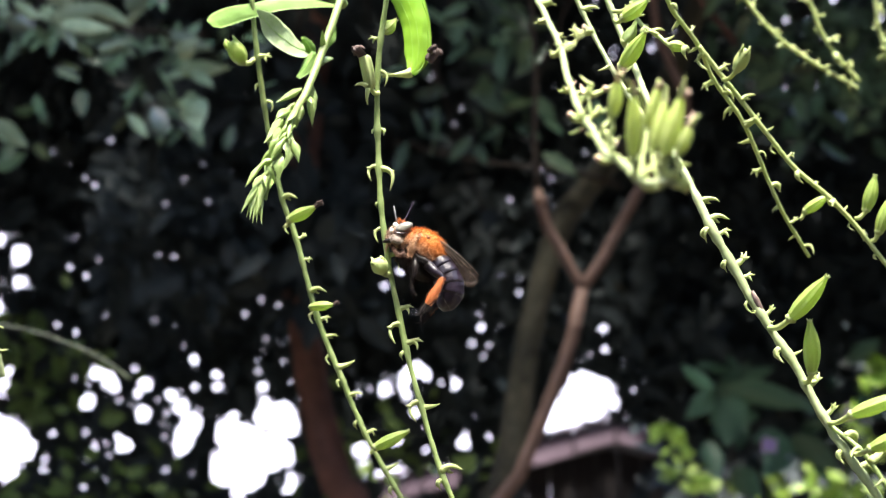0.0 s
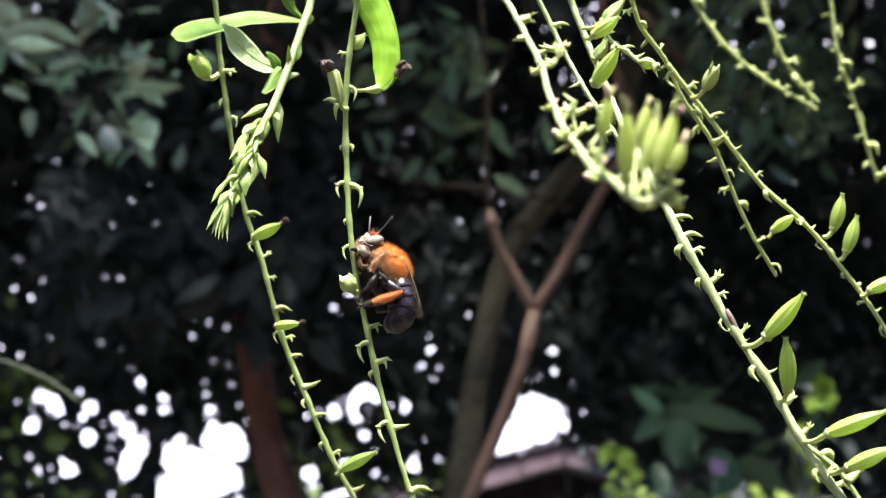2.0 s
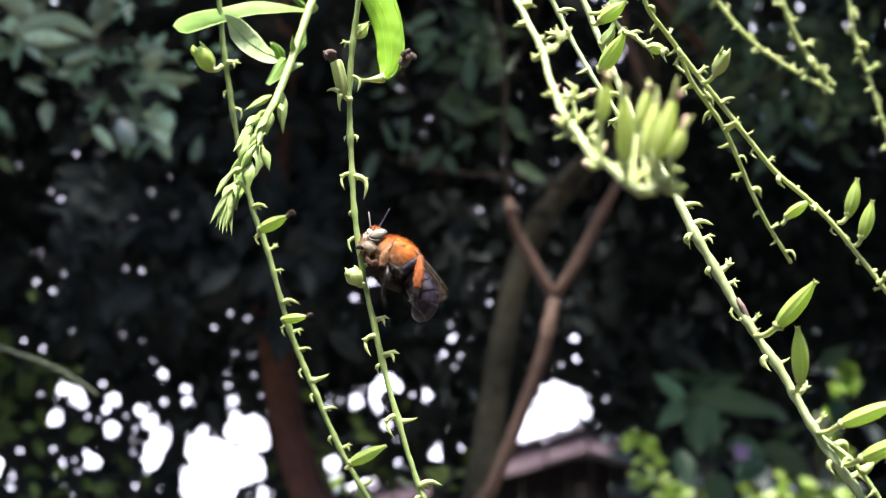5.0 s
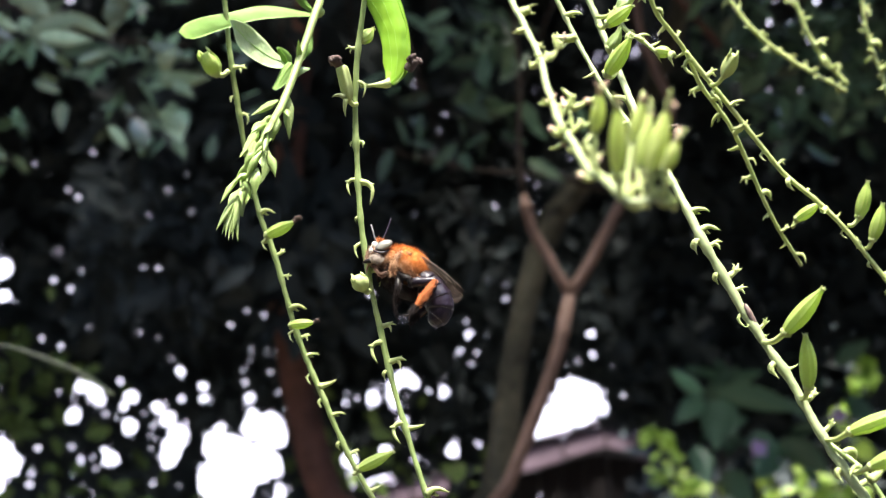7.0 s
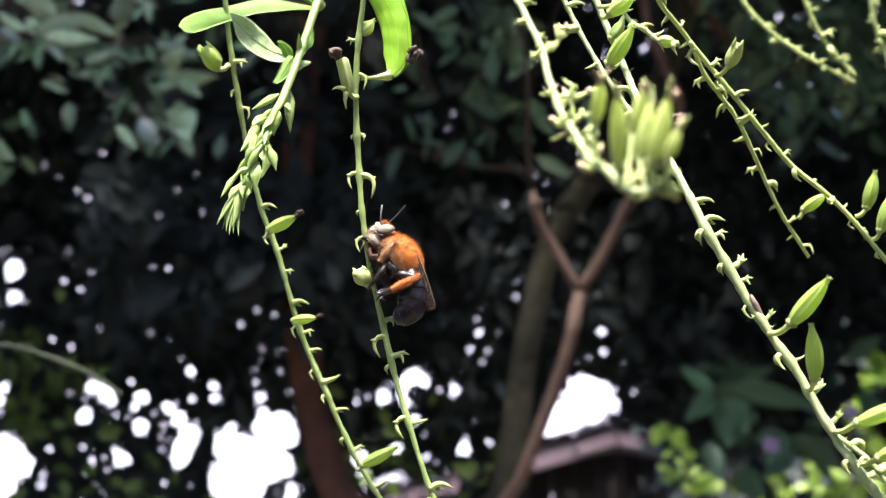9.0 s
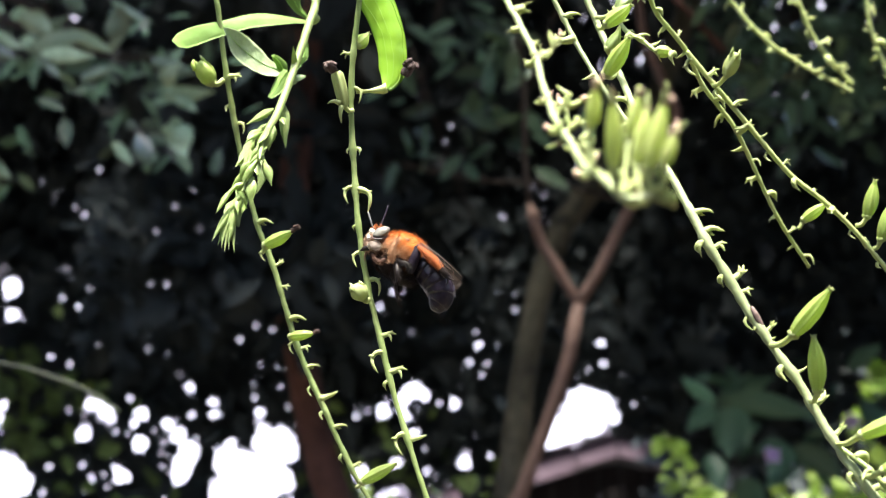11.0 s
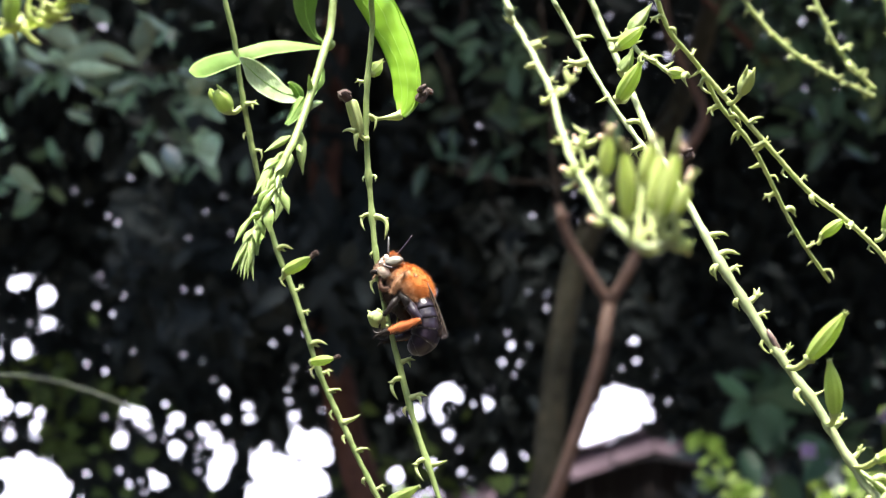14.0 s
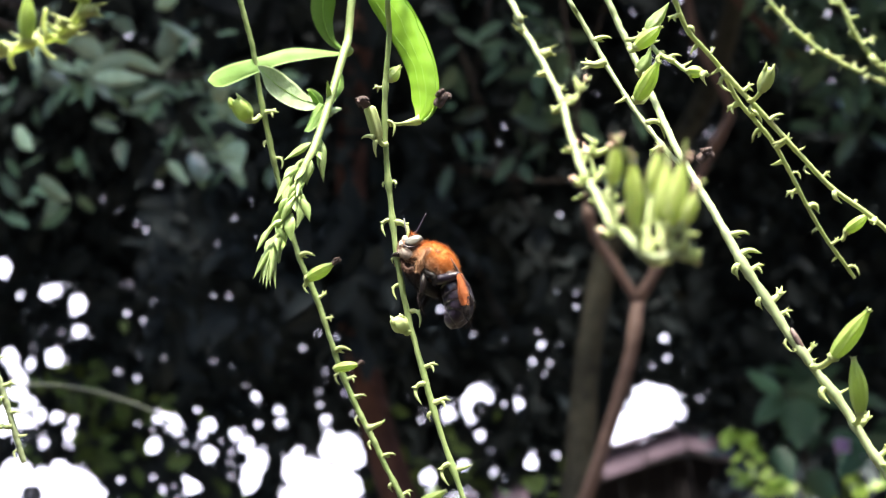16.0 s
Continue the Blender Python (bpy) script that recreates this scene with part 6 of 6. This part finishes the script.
_hd = ball(2.2 * MM, 2.55 * MM, 2.9 * MM, lump=0.012, seed=3, seg=24, rings=16, lean=28)
head = local("head", _hd, FACE, bee, "brown furry head with pale markings", at=Matrix.Translation(mm(6.3, 0, 0.1)))
local("fur", fur(_hd, 0.55 * MM, 6000, 5, 0.000016, (0.3, 0, -0.3)), FACE, head)
for _s in (1, -1):
    eye = local("eye", ball(1.0 * MM, 0.75 * MM, 1.85 * MM, lean=34, seg=24, rings=16), EYE_MAT, head, "large pale silver eye", at=Matrix.Translation(mm(-0.2, _s * 2.25, 1.5)))
    local("eye_band", ball(0.72 * MM, 0.34 * MM, 1.45 * MM, lean=34), EYE_BAND, eye, "olive band across the eye", at=Matrix.Translation(mm(-0.15, _s * 0.48, -0.15)))
    _p = ball(1.25 * MM, 0.55 * MM, 0.95 * MM, mm(-0.3, _s * 2.2, -1.25), lean=-20)
    local("cheek", joined(_p, fur(_p, 0.5 * MM, 1800, 15, 0.000016, (-0.3, 0, -0.5))), GENA, head, "cream furry cheek under the eye")
    local("eye_rim", limb([(1.0, _s * 2.55, -0.35), (0.1, _s * 2.85, -0.35), (-0.9, _s * 2.75, 0.25), (-1.5, _s * 2.3, 1.2)], [0.12, 0.17, 0.15, 0.08]), BLACK, head, "dark line under the eye")
    local("antenna", limb([(1.6, _s * 0.9, 1.7), (2.3, _s * 1.3, 2.2), (3.1, _s * 1.5, 3.0), (4.2, _s * 1.6, 4.1)] if _s > 0 else [(1.2, _s * 0.8, 2.2), (1.3, _s * 1.2, 4.2), (1.6, _s * 1.4, 6.0), (2.0, _s * 1.5, 7.9)], [0.16, 0.17, 0.19, 0.15]), GREY if _s > 0 else BLACK, head, "thin grey antenna" if _s > 0 else "thin dark antenna")
    local("marking", ball(0.75 * MM, 0.35 * MM, 0.55 * MM, lean=20), WHITE_FACE, head, "cream patch beside the eye", at=Matrix.Translation(mm(1.45, _s * 1.65, 0.95)))
    local("marking", ball(0.45 * MM, 0.35 * MM, 0.5 * MM), WHITE_FACE, head, "cream spot low on the face", at=Matrix.Translation(mm(1.45, _s * 1.95, -0.45)))
    local("jaw", limb([(0.6, _s * 1.6, -2.2), (1.4, _s * 1.3, -2.8), (1.9, _s * 0.5, -3.2)], [0.55, 0.4, 0.12]), BROWN_LEG, head, "dark brown jaw")
local("face_plate", ball(0.5 * MM, 1.1 * MM, 0.9 * MM), WHITE_FACE, head, "cream face plate", at=Matrix.Translation(mm(1.95, 0, 0.1)))
local("tongue", limb([(0.9, 0, -2.6), (0.6, 0.2, -3.8), (0.2, 0.2, -4.6)], [0.3, 0.22, 0.08]), FACE, head, "brown folded tongue")
local("crest", fur(ball(1.1 * MM, 1.5 * MM, 0.7 * MM, mm(0.6, 0, 2.1)), 0.95 * MM, 900, 8, 0.00002, (0.2, 0, 0.3)), ORANGE_FUR, head, "tuft of orange hair")

for _s in (1, -1):
    _p = limb([(0.8, _s * 3.0, -1.8), (-0.4, _s * 3.6, -2.2), (-1.8, _s * 3.9, -2.0), (-2.6, _s * 3.5, -3.4)], [0.3, 0.55, 0.5, 0.25])
    local("knee", joined(_p, fur(_p, 0.6 * MM, 2200, 31, 0.000016)), BROWN_LEG, bee, "dark brown furry knee of the middle leg")
_p = ball(3.4 * MM, 2.7 * MM, 1.5 * MM, mm(-1.2, 0, -3.9), lump=0.03, seed=7)
local("underside", joined(_p, fur(_p, 1.0 * MM, 3500, 32, 0.000018)), BROWN_LEG, bee, "dark brown furry underside")

WAIST = (-3.3, 0, -0.3)
abdomen = local("abdomen", ball(1.4 * MM, 2.2 * MM, 2.0 * MM), BLACK, bee, "glossy black abdomen, curled down", at=Matrix.Translation(mm(*WAIST)))


def flat_tube(line, radii, seg, wide):
    """A tube that is wider across than it is thick, round the line's own bend."""
    verts, faces = tube(line, radii, seg)
    mid = np.repeat(np.asarray(line), seg, axis=0)
    v = np.array(verts)
    v[:, 1] = mid[:, 1] + (v[:, 1] - mid[:, 1]) * wide
    return [tuple(p) for p in v], faces


def abdomen_plates():
    line = smooth_line([mm(0.6, 0, 0.4), mm(-1.6, 0, -0.5), mm(-3.6, 0, -1.6), mm(-5.1, 0, -3.0), mm(-5.8, 0, -4.6), mm(-5.6, 0, -6.1), mm(-4.9, 0, -7.4)], 36)
    size = np.interp(np.linspace(0, 1, 36), [0, 0.14, 0.3, 0.5, 0.7, 0.85, 0.95, 1], [2.2, 2.75, 2.95, 3.0, 2.75, 2.2, 1.5, 0.5])
    for k in range(6):
        a, b = 6 * k, min(6 * k + 8, 36)
        r = size[a:b] * MM * np.linspace(0.955, 1.015, b - a)
        r[-1] *= 0.965
        plate = local("segment", flat_tube(line[a:b], r, 26, 1.25), BLACK, abdomen)
        if k > 0:
            e = min(b - 2, 33)
            local("fringe", fur(flat_tube(line[e:e + 2], size[e] * MM * 1.015, 24, 1.25), 0.28 * MM, 130, 60 + k, 0.000010, (-0.2, 0, -1.0)), PALE_HAIR, plate, "thin fringe of pale hair")
    sparse = flat_tube(line[4:33], size[4:33] * MM, 20, 1.25)
    local("down", fur(sparse, 0.4 * MM, 1500, 71, 0.000008, (-0.3, 0, -0.8)), BROWN_LEG, abdomen, "short dark hair")


abdomen_plates()


def wing(side, long, wide, root, name):
    """A wing that reaches back from its root, thin and veined."""
    n = 18
    s = np.linspace(0, 1, n)
    q = (0, 0.2, 0.4, 0.6, 0.8, 1.0)
    edge = np.stack([-long * s, 0.5 * np.sin(np.pi * s) * side, -0.14 * long * s ** 2], 1) * MM
    w = wide * np.minimum(1, 0.12 + 1.35 * s) * np.sqrt(1.005 - s ** 5) * MM
    v = [(edge[i][0] - 0.30 * w[i] * k, edge[i][1] - side * 0.22 * w[i] * k + 0.06 * MM * np.sin(11 * k + 7 * s[i]), edge[i][2] - w[i] * k) for i in range(n) for k in q]
    f = [(i * 6 + k, i * 6 + k + 1, i * 6 + 7 + k, i * 6 + 6 + k) for i in range(n - 1) for k in range(5)]
    ob = local(name, (v, f), WING, bee, "smoky brown translucent wing", at=Matrix.Translation(mm(*root)))
    local("vein", tube(edge, np.linspace(0.15, 0.06, n) * MM, 6), SHEEN, ob, "brown leading vein")
    for k, e in ((1, 14), (2, 12), (3, 9)):
        local("vein", tube([v[i * 6 + k] for i in range(1, e)], 0.045 * MM, 5), SHEEN, ob)
    for i in (7, 10, 13):
        local("vein", tube([v[i * 6], v[(i + 1) * 6 + 1], v[(i + 1) * 6 + 2]], 0.04 * MM, 5), SHEEN, ob)
    return ob


WINGS = []
for _s in (1, -1):
    WINGS.append((_s, (-0.4, _s * 1.7, 3.5), wing(_s, 11.6, 3.6, (-0.4, _s * 1.7, 3.5), "forewing")))
    WINGS.append((_s, (-1.2, _s * 1.4, 3.2), wing(_s, 8.2, 3.0, (-1.2, _s * 1.4, 3.2), "hindwing")))

HINDLEGS, THIGHS, SWINGERS = [], [], []
for _s in (1, -1):
    _p = limb([(0, 0, 0), (0.6, _s * 0.5, -0.9), (1.6, _s * 0.2, -0.8), (2.6, -_s * 0.5, -0.1), (3.5, -_s * 1.1, 0.3)], [0.5, 0.45, 0.35, 0.25, 0.10])
    SWINGERS.append((0.25, (2.8, _s * 2.3, -2.9), local("foreleg", joined(_p, fur(_p, 0.5 * MM, 1600, 21)), LEG_TAN, bee, "red-brown furry foreleg", at=Matrix.Translation(mm(2.8, _s * 2.3, -2.9)))))
    _p = limb([(0, 0, 0), (-1.1, _s * 0.9, -1.6), (-1.9, _s * 0.8, -3.0), (-2.2, _s * 0.3, -4.4), (-3.4, _s * 0.1, -5.6), (-4.2, -_s * 0.2, -5.9)], [0.6, 0.65, 0.5, 0.34, 0.22, 0.09])
    SWINGERS.append((0.6, (0.4, _s * 2.8, -2.6), local("midleg", joined(_p, fur(_p, 0.6 * MM, 1900, 22)), BROWN_LEG, bee, "dark brown middle leg", at=Matrix.Translation(mm(0.4, _s * 2.8, -2.6)))))
    # the thigh reaches up from the knee, which is its origin, to the hip
    _p = limb([(0, 0, 0.0), (0.2, -_s * 0.2, 1.6), (0.1, -_s * 0.6, 3.4), (0, -_s * 1.0, 5.2)], [0.55, 0.9, 1.05, 0.8], 12)
    THIGHS.append((_s, local("thigh", joined(_p, fur(_p, 0.4 * MM, 700, 23, 0.000012)), BLACK, bee, "black hind thigh", at=Matrix.Translation(mm(-6, _s * 3.5, -2)))))
    # the lower hind leg hangs along -z, its middle at the origin
    _p = limb([(0.1, 0, 3.3), (-0.2, 0, 1.6), (-0.2, 0, -1.4), (0.1, 0, -3.1)], [0.5, 0.8, 0.9, 0.7])
    _h = local("hindleg", _p, BLACK, bee, "black hind leg with an orange brush of hair", at=Matrix.Translation(mm(-6.6, _s * 3.9, -4.6)))
    _b = limb([(0.05, _s * 0.15, 3.1), (-0.1, _s * 0.3, 1.2), (-0.05, _s * 0.3, -1.2), (0.15, _s * 0.18, -3.1)], [0.36, 0.70, 0.84, 0.55], 12)
    local("brush", joined(_b, fur(_b, 0.5 * MM, 4200, 11, 0.000016, (0, 0, -0.9))), ORANGE_FUR, _h, "orange brush of hair")
    _f = limb([(0.1, 0, -3.0), (0.2, 0, -4.1), (0.3, 0, -5.2)], [0.7, 0.62, 0.38])
    local("foot", joined(_f, fur(_f, 0.7 * MM, 900, 24, 0.000018, (0, 0, -1.0)), limb([(0.3, 0, -5.1), (0.9, 0, -5.9), (1.7, 0, -6.0)], [0.24, 0.18, 0.06]), limb([(0.3, 0, -5.1), (0.1, 0, -6.1), (-0.4, 0, -6.8)], [0.24, 0.18, 0.06])), BROWN_LEG, _h, "black furry foot with two claws")
    HINDLEGS.append((_s, _h))


def motions():
    # the near stem sways a little in the wind: seconds, millimetres across and up
    sway = [(0.0, 0.49, 0.37), (2.0, 0.68, -0.24), (4.0, 0.92, -0.07), (7.0, 0.00, -0.00), (8.5, 0.34, -0.51), (11.0, 0.05, 0.10), (12.0, -0.01, -1.26), (13.0, 0.27, -0.67), (14.0, 1.39, -0.26), (14.5, 0.11, -0.97), (15.0, -0.40, 0.00), (15.5, 2.00, -0.46), (16.0, 0.57, -1.04)]
    home = near.matrix_basis.copy()
    walk(near, [(t, Matrix.Translation((0.001 * x, 0, 0.001 * z)) @ home) for t, x, z in sway])
    walk(bee, [
        (0.0, bee_pose(-0.0040, 0.2855, 1.6256, 34.6, 0.0)),
        (0.5, bee_pose(-0.0035, 0.2855, 1.6261, 36.2, 0.0)),
        (1.0, bee_pose(-0.0037, 0.2855, 1.6266, 31.0, 0.0)),
        (1.5, bee_pose(-0.0028, 0.2855, 1.6265, 29.3, 0.0)),
        (2.0, bee_pose(-0.0050, 0.2855, 1.6257, 49.2, 4.0)),
        (2.5, bee_pose(-0.0050, 0.2855, 1.6252, 46.0, 3.0)),
        (3.0, bee_pose(-0.0046, 0.2855, 1.6252, 42.4, 0.0)),
        (3.5, bee_pose(-0.0041, 0.2855, 1.6251, 40.2, 0.0)),
        (4.0, bee_pose(-0.0043, 0.2855, 1.6258, 39.0, 0.0)),
        (6.5, bee_pose(-0.0045, 0.2855, 1.6257, 34.9, 0.0)),
        (7.0, bee_pose(-0.0039, 0.2855, 1.6252, 30.5, 0.0)),
        (7.5, bee_pose(-0.0039, 0.2855, 1.6258, 30.8, 0.0)),
        (8.0, bee_pose(-0.0041, 0.2855, 1.6260, 36.0, 0.0)),
        (8.5, bee_pose(-0.0061, 0.2855, 1.6255, 54.7, 4.0)),
        (11.0, bee_pose(-0.0040, 0.2855, 1.6298, 30.0, 0.0)),
        (11.5, bee_pose(-0.0060, 0.2855, 1.6287, 39.6, 0.0)),
        (12.0, bee_pose(-0.0046, 0.2855, 1.6292, 31.0, 0.0)),
        (12.5, bee_pose(-0.0054, 0.2855, 1.6284, 38.7, 0.0)),
        (13.0, bee_pose(-0.0047, 0.2855, 1.6293, 33.0, 0.0)),
        (13.5, bee_pose(-0.0057, 0.2855, 1.6289, 36.5, 0.0)),
        (14.0, bee_pose(-0.0066, 0.2855, 1.6282, 49.0, 3.0)),
        (14.5, bee_pose(-0.0059, 0.2855, 1.6341, 52.0, 5.0)),
        (15.0, bee_pose(-0.0071, 0.2855, 1.6347, 46.7, 3.0)),
        (15.5, bee_pose(-0.0060, 0.2855, 1.6348, 41.0, 0.0)),
        (16.0, bee_pose(-0.0058, 0.2855, 1.6343, 40.0, 3.0)),
    ])
    # the lower hind leg: seconds, its middle in the bee's space in millimetres, its swing in degrees
    swing = [
        (0.0, -6.9, -6.0, -7),
        (0.5, -6.1, -6.1, -2),
        (1.0, -5.6, -6.4, -5),
        (1.5, -6.3, -5.9, -4),
        (2.0, -4.8, -4.1, 20),
        (2.5, -3.5, 1.3, -57),
        (3.0, -4.1, 1.3, -62),
        (3.5, -4.8, -0.1, -35),
        (4.0, -4.8, -1.2, -20),
        (6.5, -5.8, 2.5, -58),
        (7.0, -6.1, -2.8, 3),
        (7.5, -6.9, -4.7, 9),
        (8.0, -6.7, -1.4, -32),
        (8.5, -5.4, -2.3, 19),
        (11.0, -4.7, 1.2, -73),
        (11.5, -6.3, -4.4, 10),
        (12.0, -5.9, -6.9, 19),
        (12.5, -5.7, -6.7, -5),
        (13.0, -5.5, -5.9, -3),
        (13.5, -7.1, -3.0, 2),
        (14.0, -5.0, -5.6, 23),
        (14.5, -4.7, -4.1, 19),
        (15.0, -5.5, -1.0, -22),
        (15.5, -6.6, 0.5, -66),
        (16.0, -7.7, -0.9, -48),
    ]
    for s, ob in HINDLEGS:
        walk(ob, [(t, pose(x * MM, s * 3.9 * MM, z * MM, 0, -a, 0)) for t, x, z, a in swing])
    for s, ob in THIGHS:
        rows = []
        for t, x, z, a in swing:
            kx, kz = x - 3.2 * math.sin(radians(a)), z + 3.2 * math.cos(radians(a))
            aim = math.degrees(math.atan2(-2.4 - kx, -2.2 - kz))
            rows.append((t, pose(kx * MM, s * 3.7 * MM, kz * MM, 0, aim if aim > -90 else aim + 360, 0)))
        walk(ob, rows)
    for share, root, ob in SWINGERS:
        walk(ob, [(t, Matrix.Translation(mm(*root)) @ pose(0, 0, 0, 0, -max(0.0, a + 5) * share, 0)) for t, x, z, a in swing])
    # the abdomen curls in or stretches out about its waist: seconds, degrees
    curl = [(0.0, 2), (1.5, 0), (2.0, -4), (3.0, 8), (3.5, 8), (4.0, 6), (6.5, 10), (7.5, 3), (8.5, -4), (11.0, 10), (11.5, 2), (14.0, -4), (14.5, -8), (15.0, -8), (15.5, -2), (16.0, 0)]
    walk(abdomen, [(t, Matrix.Translation(mm(*WAIST)) @ pose(0, 0, 0, 0, a, 0)) for t, a in curl])
    # the wings: seconds, lift from the back and spread to the side in degrees
    beat = [(0.0, 0, 3), (0.5, -8, 2), (1.0, -16, 2), (1.5, 4, 6), (2.0, -14, 2), (3.0, -10, 2), (4.0, -8, 2), (6.5, -2, 3), (8.0, -2, 3), (8.5, -12, 2), (11.0, -4, 3), (11.5, -12, 2), (12.0, -2, 6), (12.5, -12, 2), (13.0, -12, 2), (13.5, 2, 8), (14.0, -14, 2), (14.5, 16, 30), (15.0, 0, 12), (15.5, -10, 5), (16.0, -18, 3)]
    for s, root, ob in WINGS:
        walk(ob, [(t, Matrix.Translation(mm(*root)) @ pose(0, 0, 0, 0, a, -s * b)) for t, a, b in beat])


motions()
